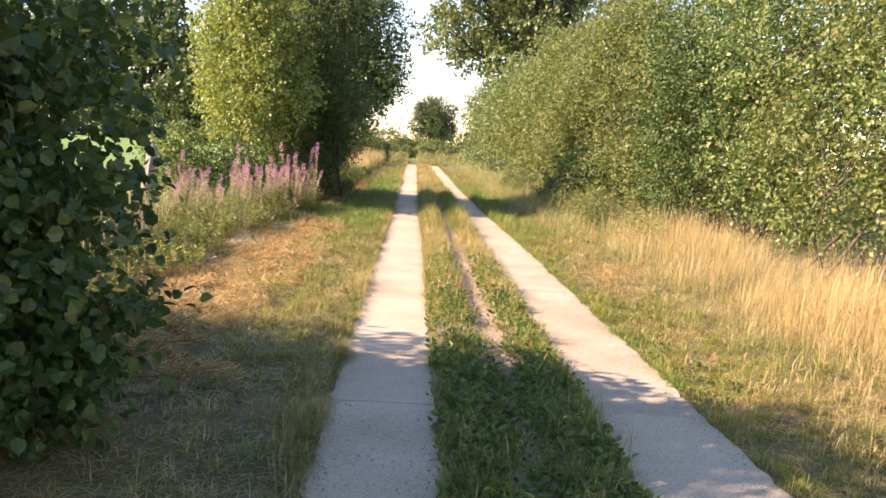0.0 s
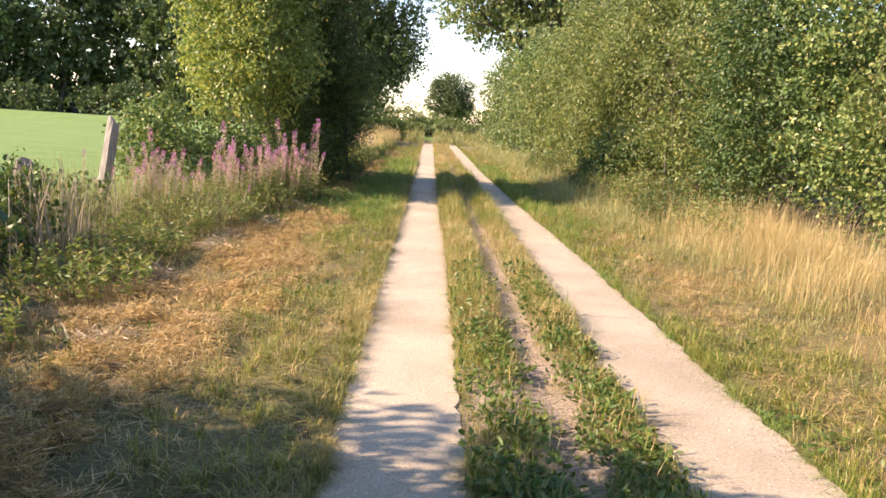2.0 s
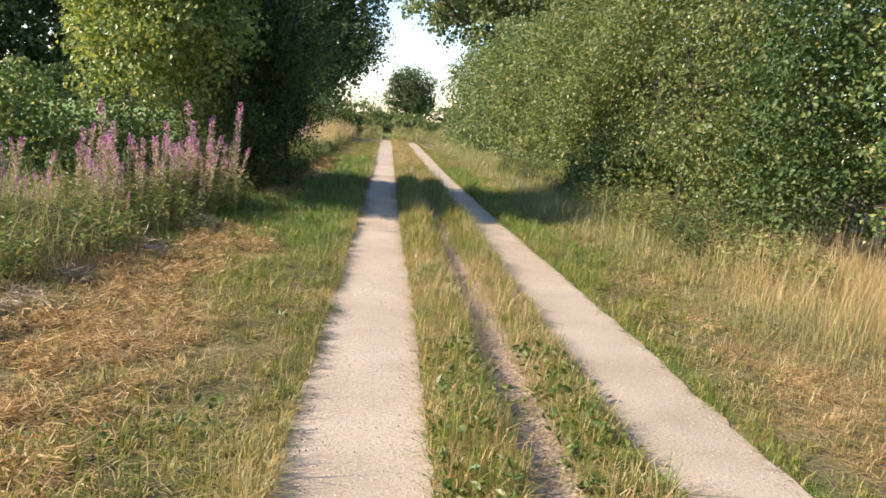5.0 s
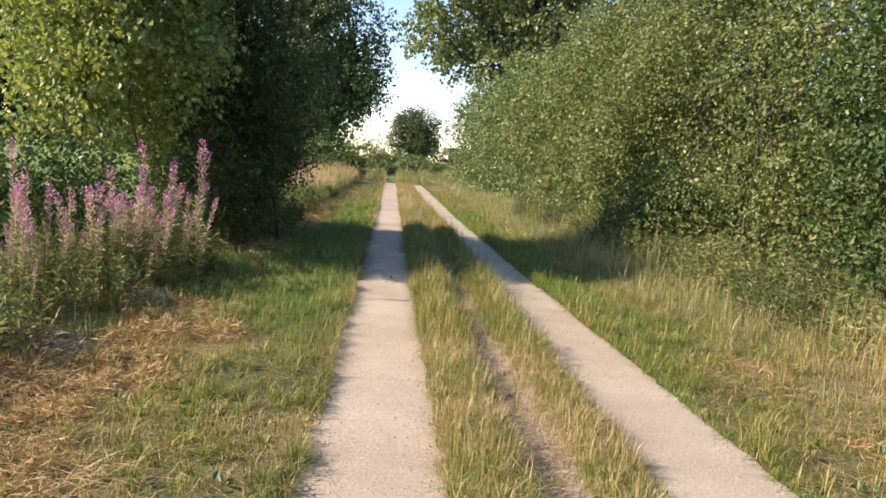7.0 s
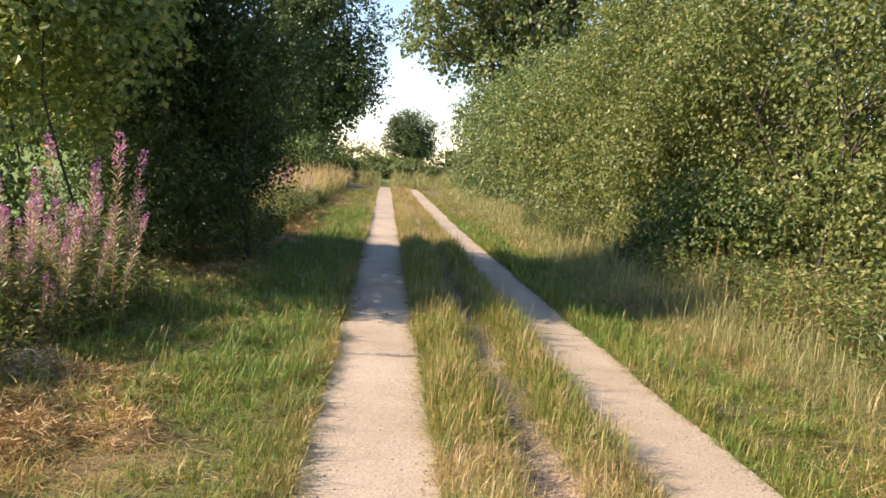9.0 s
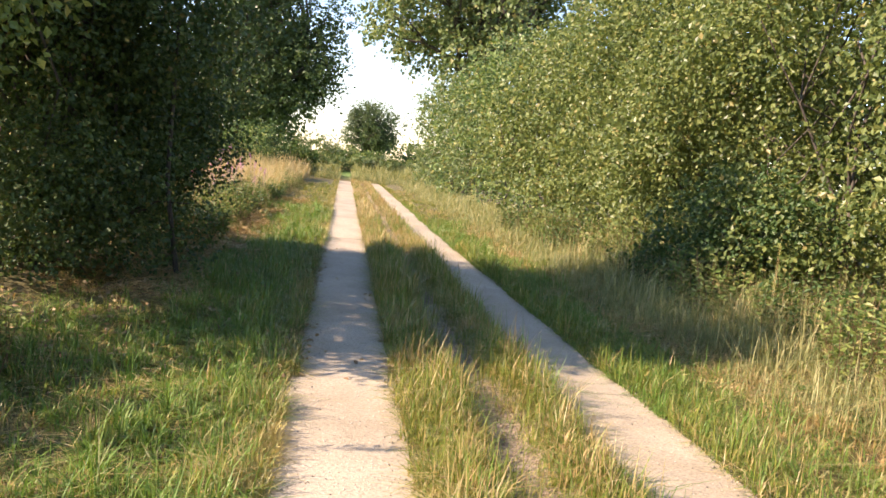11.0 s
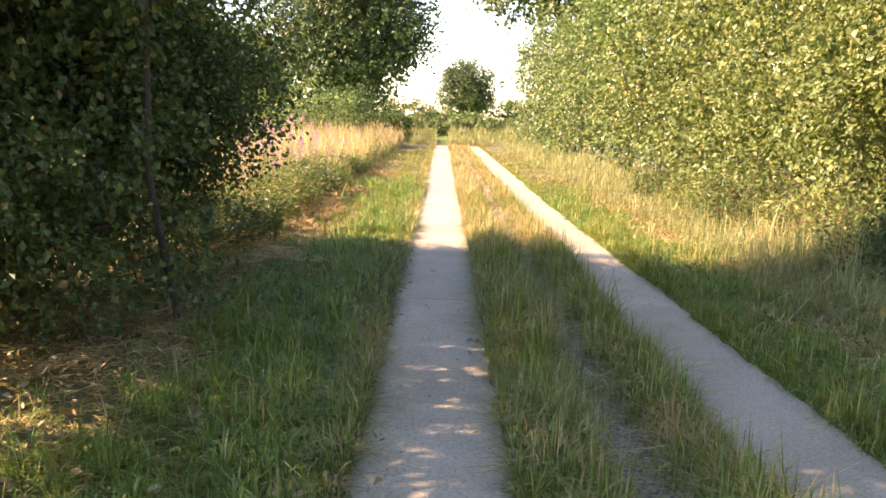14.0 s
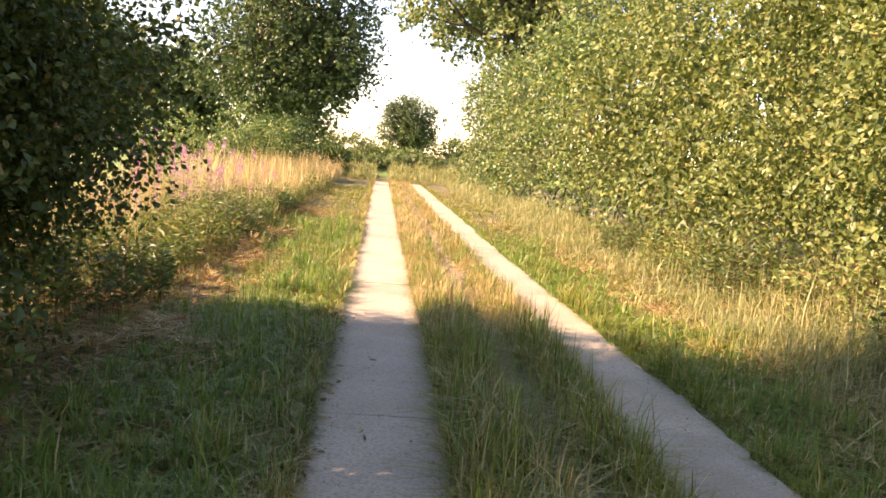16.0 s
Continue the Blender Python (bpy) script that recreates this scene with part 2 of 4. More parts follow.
def raw_mesh(name, verts, faces, mats, smooth=False, midx=None):
    """A mesh from an (n,3) array and a list of (m,k) index arrays, one list entry per face size."""
    me = bpy.data.meshes.new(name)
    faces = [np.asarray(f, dtype=np.int32) for f in faces if len(f)]
    loops = np.concatenate([f.ravel() for f in faces])
    sizes = np.concatenate([np.full(len(f), f.shape[1], np.int32) for f in faces])
    starts = np.concatenate([[0], np.cumsum(sizes)[:-1]]).astype(np.int32)
    me.vertices.add(len(verts))
    me.vertices.foreach_set("co", np.asarray(verts, np.float32).ravel())
    me.loops.add(len(loops))
    me.loops.foreach_set("vertex_index", loops)
    me.polygons.add(len(sizes))
    me.polygons.foreach_set("loop_start", starts)
    for m in mats:
        me.materials.append(m)
    if midx is not None:
        me.polygons.foreach_set("material_index", np.asarray(midx, np.int32))
    me.polygons.foreach_set("use_smooth", np.full(len(sizes), smooth))
    me.update(calc_edges=True)
    return me


def part(name, me, parent, label=""):
    ob = new(name, me)
    ob.parent = parent
    if label:
        ob["label"] = label
    return ob


def thing(name, at, label, category, group=""):
    ob = new(name)
    ob.location = at
    return tagged(ob, label, category, group)


def vnoise(x, y, scale, seed=0):
    """Smooth value noise in 0..1 on arrays."""
    g = np.random.default_rng(seed).random((64, 64))
    u, v = np.asarray(x, float) * scale + 17.3, np.asarray(y, float) * scale + 9.7
    i, j = np.floor(u).astype(int), np.floor(v).astype(int)
    fu, fv = u - i, v - j
    fu, fv = fu * fu * (3 - 2 * fu), fv * fv * (3 - 2 * fv)
    a, b, c, d = g[i % 64, j % 64], g[(i + 1) % 64, j % 64], g[i % 64, (j + 1) % 64], g[(i + 1) % 64, (j + 1) % 64]
    return (a * (1 - fu) + b * fu) * (1 - fv) + (c * (1 - fu) + d * fu) * fv


def unit(v):
    return v / np.maximum(np.linalg.norm(v, axis=-1, keepdims=True), 1e-9)


def rand_dir(n, r):
    return unit(r.normal(size=(n, 3)))


def leaf_arrays(p, along, length, aspect, r, rich=True, face=None):
    """Folded leaves: base at p, growing along, with the given lengths."""
    n = len(p)
    side = unit(np.cross(along, rand_dir(n, r) if face is None else face))
    nor = np.cross(side, along)
    L, W = length[:, None], (length * aspect)[:, None] * 0.5
    fold = 0.25 * W
    tip = p + along * L - nor * L * 0.12
    if rich:
        l1, l2 = p + along * L * 0.28 + side * W * 0.9 + nor * fold, p + along * L * 0.68 + side * W * 0.82 + nor * fold * 0.6
        r1, r2 = p + along * L * 0.28 - side * W * 0.9 + nor * fold, p + along * L * 0.68 - side * W * 0.82 + nor * fold * 0.6
        v = np.stack([p, l1, l2, tip, r2, r1], 1).reshape(-1, 3)
        b = np.arange(n)[:, None] * 6
        return v, np.concatenate([b + [0, 1, 2, 3], b + [0, 3, 4, 5]])
    l1, r1 = p + along * L * 0.5 + side * W + nor * fold, p + along * L * 0.5 - side * W + nor * fold
    v = np.stack([p, l1, tip, r1], 1).reshape(-1, 3)
    b = np.arange(n)[:, None] * 4
    return v, b + [0, 1, 2, 3]


def tube_arrays(paths, radii, sides=4):
    """Tapered tubes along lists of points."""
    vs, fs, o = [], [], 0
    for pts, rad in zip(paths, radii):
        pts = np.asarray(pts, float)
        k = len(pts)
        d = unit(np.gradient(pts, axis=0))
        ref = np.where(np.abs(d[:, 2:3]) > 0.9, [[1.0, 0, 0]], [[0, 0, 1.0]])
        a = unit(np.cross(d, ref))
        b = np.cross(d, a)
        ang = np.arange(sides) * 2 * np.pi / sides
        ring = pts[:, None] + (a[:, None] * np.cos(ang)[None, :, None] + b[:, None] * np.sin(ang)[None, :, None]) * np.asarray(rad)[:, None, None]
        vs.append(ring.reshape(-1, 3))
        i = np.arange(k - 1)[:, None] * sides
        for s in range(sides):
            t = (s + 1) % sides
            fs.append(np.concatenate([i + s, i + t, i + sides + t, i + sides + s], 1) + o)
        o += k * sides
    return np.concatenate(vs), np.concatenate(fs)


def wiggle(a, b, r, k=6, amp=0.08, sag=0.0):
    a, b = np.asarray(a, float), np.asarray(b, float)
    t = np.linspace(0, 1, k)[:, None]
    L = np.linalg.norm(b - a)
    off = np.cumsum(r.normal(size=(k, 3)), 0) * amp * L / k ** 0.5 * np.sin(np.pi * t)
    mid = np.array([0, 0, 1.0]) * L * sag * np.sin(np.pi * t)
    return a + (b - a) * t + off + mid


def crown_lobes(r, rx, ry, z0, z1, k, lobe, column=False):
    """Centres and radii of the round masses of a crown around the origin."""
    d = rand_dir(k, r)
    f = r.random(k) ** 0.4
    h, mid = (z1 - z0) / 2, (z1 + z0) / 2
    rad = lobe * min(rx, ry, h) * r.uniform(0.65, 1.15, k)
    if column:   # leafy from the ground up, rounded over at the top
        u = r.random(k)
        a = r.random(k) * 2 * np.pi
        w = np.where(u < 0.62, 0.86 + 0.14 * np.sin(u / 0.62 * np.pi * 0.5), np.cos((u - 0.62) / 0.38 * 1.15)) * r.random(k) ** 0.3
        c = np.stack([np.cos(a) * w * (rx - rad), np.sin(a) * w * (ry - rad), z0 + rad * 0.7 + u * (z1 - z0 - rad * 1.7)], 1)
    else:
        c = d * f[:, None] * np.array([rx, ry, h]) * (1 - lobe * 0.6) + [0, 0, mid]
    return c, rad


def crown_twigs(r, c, rad, n, inner=0.55):
    """Twig roots and outward directions spread over the outside of the lobes."""
    P, D = [], []
    got = 0
    while got < n:
        i = r.integers(0, len(c), n * 2)
        d = rand_dir(n * 2, r)
        f = inner + (1 - inner) * r.random(n * 2) ** 0.5
        p = c[i] + d * (rad[i] * f)[:, None]
        keep = p[:, 2] > 0.12
        dist = np.linalg.norm(p[:, None] - c[None], axis=2) / rad[None]
        keep &= (dist.min(1) > inner * 0.9)
        P.append(p[keep]), D.append(d[keep])
        got += keep.sum()
    return np.concatenate(P)[:n], np.concatenate(D)[:n]


def crown_mesh(name, r, c, rad, n_twigs, per, twig, size, aspect, mat, rich=True, droop=0.15, inner=0.55):
    p, d = crown_twigs(r, c, rad, n_twigs, inner)
    d = unit(d + rand_dir(len(d), r) * 0.5 + [0, 0, 0.25])
    s = (np.arange(per) + 0.5) / per
    base = p[:, None] + d[:, None] * (s * twig)[None, :, None] + r.normal(size=(len(p), per, 3)) * twig * 0.12
    base[..., 2] -= (s ** 2 * twig * droop)[None]
    along = unit(np.repeat(d[:, None], per, 1) * 0.6 + r.normal(size=(len(p), per, 3)) * 0.75 - np.array([0, 0, 0.35]))
    length = size * r.uniform(0.6, 1.2, (len(p) * per))
    face = np.repeat(unit(d + [0, 0, 0.4]), per, 0) + 1.1 * rand_dir(len(p) * per, r)   # leaves turn outwards to the light
    v, f = leaf_arrays(base.reshape(-1, 3), along.reshape(-1, 3), length, aspect, r, rich, face)
    v[:, 2] = np.maximum(v[:, 2], 0.02)
    return raw_mesh(name, v, [f], [mat])


def shrub(name, at, rx, ry, height, mat, label, category="shrub", seed=0, n=1200, per=12, twig=0.42, size=0.085, aspect=0.75,
          z0=0.2, k=22, lobe=0.42, stems=7, rich=True, trunk=0.05, group="", inner=0.55, tall=None, limb_r=0.5):
    """A shrub or tree: stems or a trunk with limbs, and a crown of leafy twigs."""
    r = np.random.default_rng(seed)
    root = thing(name, at, label, category, group)
    c, rad = crown_lobes(r, rx, ry, z0, height, k, lobe, tall is None)
    part("crown", crown_mesh("crown", r, c, rad, n, per, twig, size, aspect, mat, rich, inner=inner), root)
    paths, radii = [], []
    if tall:
        top = np.array([r.normal() * 0.2, r.normal() * 0.2, tall])
        tp = wiggle((0, 0, -0.1), top, r, 7, 0.03)
        tv, tf = tube_arrays([tp], [np.linspace(trunk * 1.25, trunk * 0.7, 7)], 9)
        part("trunk", raw_mesh("trunk", tv, [tf], [BARK], True), root)
        origin = top
        for i in range(len(c)):
            start = tp[r.integers(3, 7)]
            paths.append(wiggle(start, c[i], r, 6, 0.1, 0.06))
            radii.append(np.linspace(trunk * limb_r, trunk * 0.08, 6))
            for q in range(2):
                paths.append(wiggle(paths[-1 - q][3], c[i] + rand_dir(1, r)[0] * rad[i] * 0.85, r, 5, 0.1))
                radii.append(np.linspace(trunk * 0.22, trunk * 0.04, 5))
    else:
        for i in range(stems):
            j = r.integers(0, len(c))
            b = np.array([r.normal() * rx * 0.22, r.normal() * ry * 0.22, -0.05])
            paths.append(wiggle(b, c[j], r, 7, 0.08, 0.05))
            radii.append(np.linspace(trunk, trunk * 0.25, 7))
            for q in range(4):
                jj = r.integers(0, len(c))
                paths.append(wiggle(paths[-1 - q][4], c[jj] + rand_dir(1, r)[0] * rad[jj] * 0.8, r, 6, 0.1))
                radii.append(np.linspace(trunk * 0.5, trunk * 0.1, 6))
    v, f = tube_arrays(paths, radii, 5)
    part("branchwork", raw_mesh("branchwork", v, [f], [BARK], True), root, "bare brown branching wood")
    return root


def ground_z(x, y):
    x, y = np.asarray(x, float), np.asarray(y, float)
    near_strip = np.clip((np.abs(x - 0.8) - 1.3) / 0.5, 0.15, 1)
    z = 0.003 + near_strip * ((vnoise(x, y, 0.7, 3) - 0.5) * 0.06 + (vnoise(x, y, 2.6, 4) - 0.5) * 0.06 + (vnoise(x, y, 6.0, 2) - 0.5) * 0.04)
    z += (0.02 + 0.04 * np.clip((y - 7) / 4, 0, 1)) * (np.exp(-((x - 0.48) / 0.14) ** 2) + np.exp(-((x - 1.06) / 0.13) ** 2)) - 0.02 * np.exp(-((x - 0.78) / 0.1) ** 2)
    under = ((x > -0.34) & (x < 0.12)) | ((x > 1.42) & (x < 1.94 - 0.012 * np.clip(y - 8, 0, 20)))
    z = np.where(under & (y < 60.5), -0.06, z)
    z += 0.25 * np.clip((-2.6 - x) / 1.5, 0, 1) * np.clip((-x - 2.6) / 1.0, 0, 1) * np.clip((7.5 + x) / 3, 0, 1)   # low bank by the fence
    z += 0.12 * np.clip((x - 3.0) / 1.5, 0, 1)
    z += 0.5 * np.clip((y - 62) / 6, 0, 1) * np.clip((78 - y) / 10, 0, 1)
    return z


def blade_arrays(x, y, h, w, lean, r, curl=0.35, flat=0.0):
    """Grass blades, folded at mid height and rooted on the ground."""
    n = len(x)
    base = np.stack([x, y, ground_z(x, y) - 0.01], 1)
    a = r.random(n) * 2 * np.pi
    out = np.stack([np.cos(a), np.sin(a), np.zeros(n)], 1)
    side = np.stack([-np.sin(a), np.cos(a), np.zeros(n)], 1) * (w * 0.5)[:, None]
    up = np.array([0, 0, 1.0])
    tilt = (lean * r.random(n))[:, None]
    mid = base + (up * (1 - flat) * (1 - tilt * 0.3) + out * (tilt * 0.45 + flat)) * (h * 0.5)[:, None]
    tip = base + (up * (1 - flat) * (1 - tilt * curl * 1.6) + out * (tilt * 1.2 + flat * 1.1)) * h[:, None]
    v = np.stack([base, mid + side, tip, mid - side], 1).reshape(-1, 3)
    return v, np.arange(n * 4).reshape(-1, 4)


def scatter(r, n, x0, x1, y0, y1, density=None, near=True):
    """Points in a box of the plan, thinned by density(x, y) in 0..1; even along the walk, sparser beyond."""
    x = r.uniform(x0, x1, n)
    u = r.random(n)
    if near and y0 < 20 and y1 > 34:
        y = np.where(u < 0.78, y0 + (29 - y0) * u / 0.78, 29 * (y1 / 29) ** np.clip((u - 0.78) / 0.22, 0, 1))
    else:
        y = y0 + (y1 - y0) * u
    if density is not None:
        k = r.random(n) < density(x, y)
        x, y = x[k], y[k]
    return x, y


def grass(name, x, y, h, w, lean, mat, label, r, curl=0.35, flat=0.0, category="grass"):
    v, q = blade_arrays(x, y, h, w, lean, r, curl, flat)
    ob = new(name, raw_mesh(name, v, [q], [mat]))
    return tagged(ob, label, category, kind="stuff")


# ==== ground and track ====
gx = np.unique(np.concatenate([np.linspace(-400, -60, 12), np.linspace(-60, -8, 20), np.linspace(-8, -3.2, 20), np.linspace(-3, 4, 71), np.linspace(4.4, 8, 10), np.linspace(8, 60, 16), np.linspace(60, 400, 12)]))
gy = np.unique(np.concatenate([np.linspace(-300, -10, 12), np.linspace(-10, 2, 13), np.linspace(2, 32, 131), np.linspace(32, 80, 50), np.linspace(80, 900, 24)]))
GX, GY = np.meshgrid(gx, gy)
gv = np.stack([GX, GY, ground_z(GX, GY)], 2).reshape(-1, 3)
ii = (np.arange(len(gy) - 1)[:, None] * len(gx) + np.arange(len(gx) - 1)[None]).ravel()[:, None]
tagged(new("ground", raw_mesh("ground", gv, [ii + [0, 1, len(gx) + 1, len(gx)]], [GROUND], True)), "dry summer soil and turf beside a farm track", "ground", kind="structure")

JOINTS = [-9.0 + 4.65 * i + 0.35 for i in range(16)]


def slab(parent, xa, xb, y0, y1, seed):
    """One cast slab with worn, uneven long edges and rounded arrises."""
    r = np.random.default_rng(seed)
    n = 40
    ys = np.linspace(y0 + 0.0025, y1 - 0.0025, n)
    la, lb = xa(ys) + r.normal(size=n) * 0.012, xb(ys) + r.normal(size=n) * 0.012
    t = 0.014 + r.normal() * 0.0015
    rows = []
    for dx, z in ((0.0, -0.14), (0.0, -0.012), (0.012, t)):
        rows.append(np.stack([la + dx, ys, np.full(n, z)], 1))
    rows.append(np.stack([(la + lb) / 2, ys, np.full(n, t + 0.003)], 1))
    for dx, z in ((0.012, t), (0.0, -0.012), (0.0, -0.14)):
        rows.append(np.stack([lb - dx, ys, np.full(n, z)], 1))
    v = np.concatenate(rows)
    k = len(rows)
    f = []
    for a in range(k - 1):
        i = np.arange(n - 1)[:, None] + a * n
        f.append(np.concatenate([i, i + n, i + n + 1, i + 1], 1))
    ends = [np.array([[a * n for a in range(k)]]), np.array([[a * n + n - 1 for a in range(k)][::-1]])]
    return part("slab", raw_mesh("slab", v, [np.concatenate(f)] + ends, [CONCRETE]), parent)


def tufty(x, y, lo=0.3, s=3.0, seed=5):
    return np.clip((vnoise(x, y, s, seed) - lo) * 2.2, 0.05, 1)


def l0(y): return -0.47 + 0.012 * np.sin(y * 0.43) + 0.006 * np.sin(y * 2.3)
def l1(y): return 0.25 + 0.01 * np.sin(y * 0.5 + 1) + 0.006 * np.sin(y * 3.1)
def r0(y): return 1.29 + 0.012 * np.sin(y * 0.4 + 2) + 0.006 * np.sin(y * 2.7) - 0.004 * np.clip(y - 12, 0, 30)
def r1(y): return 2.1 + 0.018 * np.sin(y * 0.5 + 0.5) + 0.01 * np.sin(y * 2.1) - 0.012 * np.clip(y - 8, 0, 20)


for nm, ea, eb in (("track_strip_left", l0, l1), ("track_strip_right", r0, r1)):
    strip = tagged(new(nm), "pale worn concrete wheel strip with sand and cross joints", "track", kind="structure")
    for i in range(len(JOINTS) - 1):
        if JOINTS[i] < 61:
            slab(strip, ea, eb, JOINTS[i], min(JOINTS[i + 1], 61), i + (100 if ea is r0 else 0))

# ==== grass and verges ====
r = np.random.default_rng(11)


def tufts(n, per, x0, x1, y0, y1, weight, spread=0.035):
    """Blade roots in tufts, kept where weight(x, y) allows."""
    cx, cy = scatter(r, n, x0, x1, y0, y1, weight)
    x = (cx[:, None] + r.normal(size=(len(cx), per)) * spread).ravel()
    y = (cy[:, None] + r.normal(size=(len(cx), per)) * spread).ravel()
    size = np.repeat(0.5 + 1.2 * r.random(len(cx)) ** 1.8, per)
    return x, y, size


def blur(v, a, b):
    return np.clip((v - a) / (b - a), 0, 1)


def off_slabs(x, y, m=0.02):
    m = m + 0.05 * np.clip(vnoise(x, y, 3.5, 55) - 0.45, 0, 1)
    return ~(((x > l0(y) + m) & (x < l1(y) - m)) | ((x > r0(y) + m) & (x < r1(y) - m)) & (y < 61))


def under_bush(x, y):
    return blur(-x + 0.5 * (vnoise(x, y, 1.6, 95) - 0.5), 1.25, 1.75) * blur(y, 19.5, 21) * (1 - blur(y, 31, 34))


def left_green(x, y):
    g = 0.1 + 0.7 * blur(x, -1.8, -1.05) + 0.8 * blur(y, 13.5, 18) - 0.25 * blur(y, 26, 31)
    return np.clip(g + (vnoise(x, y, 0.9, 21) - 0.5) * 1.5 + (vnoise(x, y, 2.7, 25) - 0.5) * 0.7, 0.04, 1)


def mid_green(x, y):
    g = 0.75 - 0.27 * blur(y, 8.5, 11) + 0.4 * blur(y, 15.5, 18) - 0.5 * blur(y, 25, 27)
    return np.clip(g + (vnoise(x, y, 1.2, 22) - 0.5) * 1.2, 0.05, 1)


def right_green(x, y):
    g = 0.72 - 0.3 * blur(x, 2.3, 3.2) + 0.4 * blur(y, 16, 20) - 0.35 * blur(y, 27, 33)
    return np.clip(g + (vnoise(x, y, 0.9, 23) - 0.5) * 1.3 + (vnoise(x, y, 2.5, 26) - 0.5) * 0.6, 0.04, 1)


def lay(name, n, per, box, weight, height, hvar, width, lean, mat, label, spread=0.035, curl=0.35):
    x, y, size = tufts(n, per, *box, weight, spread)
    k = off_slabs(x, y)
    x, y, size = x[k], y[k], size[k]
    if height < 0.08:   # short turf grows in clumps with thin ground between
        c = np.clip((vnoise(x, y, 5.0, 88) * 0.6 + vnoise(x, y, 11.0, 89) * 0.4 - 0.3) / 0.35, 0, 1)
        k = r.random(len(x)) < 0.5 + 0.5 * c
        x, y, size = x[k], y[k], size[k] * (0.5 + 1.0 * c[k])
    h = (height + hvar * r.random(len(x))) * size * (0.7 + 0.6 * vnoise(x, y, 1.3, 8)) * (1 + 0.15 * blur(y, 15, 18) * (1 - blur(y, 26, 29)))
    return grass(name, x, y, h, width * np.clip(y / 15, 1, 5), np.full(len(x), lean), mat, label, r, curl)


LV, MV, RV = (-3.0, -0.45, 3.2, 54), (0.22, 1.32, 3.2, 62), (1.85, 4.2, 3.2, 54)
lay("left_verge_grass", 26000, 9, LV, lambda x, y: left_green(x, y) * (1 - 0.85 * under_bush(x, y)) * (0.35 + 0.65 * tufty(x, y)) * (0.45 + 0.55 * blur(y, 6.2, 7.2)), 0.045, 0.07, 0.0055, 1.5, GRASS, "short green grass on the track verge")
lay("left_verge_dry_grass", 22000, 9, LV, lambda x, y: (1.05 - left_green(x, y)) * (1 - 0.6 * under_bush(x, y)) * (1 - 0.75 * blur(y, 16, 18.5) * (1 - blur(y, 26, 28))) * (0.3 + 0.7 * blur(y, 6.2, 7.2)), 0.04, 0.065, 0.005, 1.55, DRYGRASS, "short bleached dry grass on the track verge")
lay("left_edge_grass", 4500, 9, (-0.68, -0.42, 3.0, 62), lambda x, y: np.clip(vnoise(x, y, 3.2, 61) * 2.2 - 0.45 + 0.5 * blur(y, 14, 19), 0.05, 1), 0.05, 0.09, 0.0046, 1.4, MIDGRASS, "longer grass hanging over the strip edge")

lay("right_edge_grass", 12000, 9, (1.8, 2.45, 3.0, 62), lambda x, y: np.exp(-((x - r1(y) - 0.07) / 0.08) ** 2) * np.clip(vnoise(x, y, 3.0, 62) * 2.4 - 0.6 + 0.6 * blur(y, 14, 19), 0.03, 1), 0.06, 0.1, 0.005, 1.0, GRASS, "grass growing along the strip edge")

lay("left_lush_grass", 9500, 9, (-2.6, -0.45, 14.5, 36), lambda x, y: np.clip(0.3 + left_green(x, y) * 0.9, 0, 1) * blur(y + vnoise(x, y, 1.0, 71) * 2, 15, 18.5) * (1 - 0.93 * under_bush(x, y)), 0.06, 0.1, 0.0052, 1.4, GREENGRASS, "lush green grass in the shade beside the strip")
lay("right_lush_grass", 9000, 9, (1.8, 3.6, 14.5, 36), lambda x, y: np.clip(0.25 + right_green(x, y) * 0.9, 0, 1) * blur(y + vnoise(x, y, 1.0, 72) * 2, 15, 18.5) * (x > r1(y) - 0.02) * (1 - 0.85 * blur(x, 2.5, 3.1)), 0.05, 0.085, 0.0052, 1.4, GREENGRASS, "lush green grass beside the track")


def edge_fringe(name, n, edge, sign, y0, y1, mat, label, tall=1.0):
    """Dense short grass pressed against one long edge of a strip and leaning over it."""
    y = y0 + (y1 - y0) * r.random(n) ** 1.5
    x = edge(y) + sign * (np.abs(r.normal(0, 0.05, n)) - 0.012 - 0.13 * np.clip(vnoise(y * 0 + 3, y, 3.1, 99) - 0.5, 0, 0.5))
    k = r.random(n) < np.clip(vnoise(x, y, 4.0, 97) * 2.6 - 0.55, 0.12, 1) * (0.6 + 0.4 * blur(y, 11, 15))
    x, y = x[k], y[k]
    h = tall * (0.035 + 0.085 * r.random(len(x))) * (0.6 + 0.8 * vnoise(x, y, 2.2, 98))
    grass(name, x, y, h, 0.0045 * np.clip(y / 15, 1, 3), np.full(len(x), 1.7), mat, label, r, 0.4)


edge_fringe("strip_edge_grass", 26000, l0, -1, 6, 42, MIDGRASS, "ragged grass hanging over the strip edge", 1.1)
edge_fringe("strip_edge_grass", 14000, l1, 1, 6, 42, MIDGRASS, "short grass creeping over the strip edge")
edge_fringe("strip_edge_grass", 14000, r0, -1, 6, 42, MIDGRASS, "short grass creeping over the strip edge")
edge_fringe("strip_edge_grass", 19000, r1, 1, 6, 42, GREENGRASS, "short green grass creeping over the strip edge")


def ridges(x, y):
    bare = np.clip(np.abs(x - 0.79) * 9 - 0.65 + 0.4 * blur(y, 21, 26) + 0.8 * (1 - blur(y, 5.5, 7.5)), 0.05, 1)
    return bare * np.clip(0.4 + 0.4 * (1 - blur(y, 5.5, 7)) + 0.7 * blur(y, 7.5, 10) + (vnoise(x, y, 2.2, 6) - 0.45), 0.1, 1)


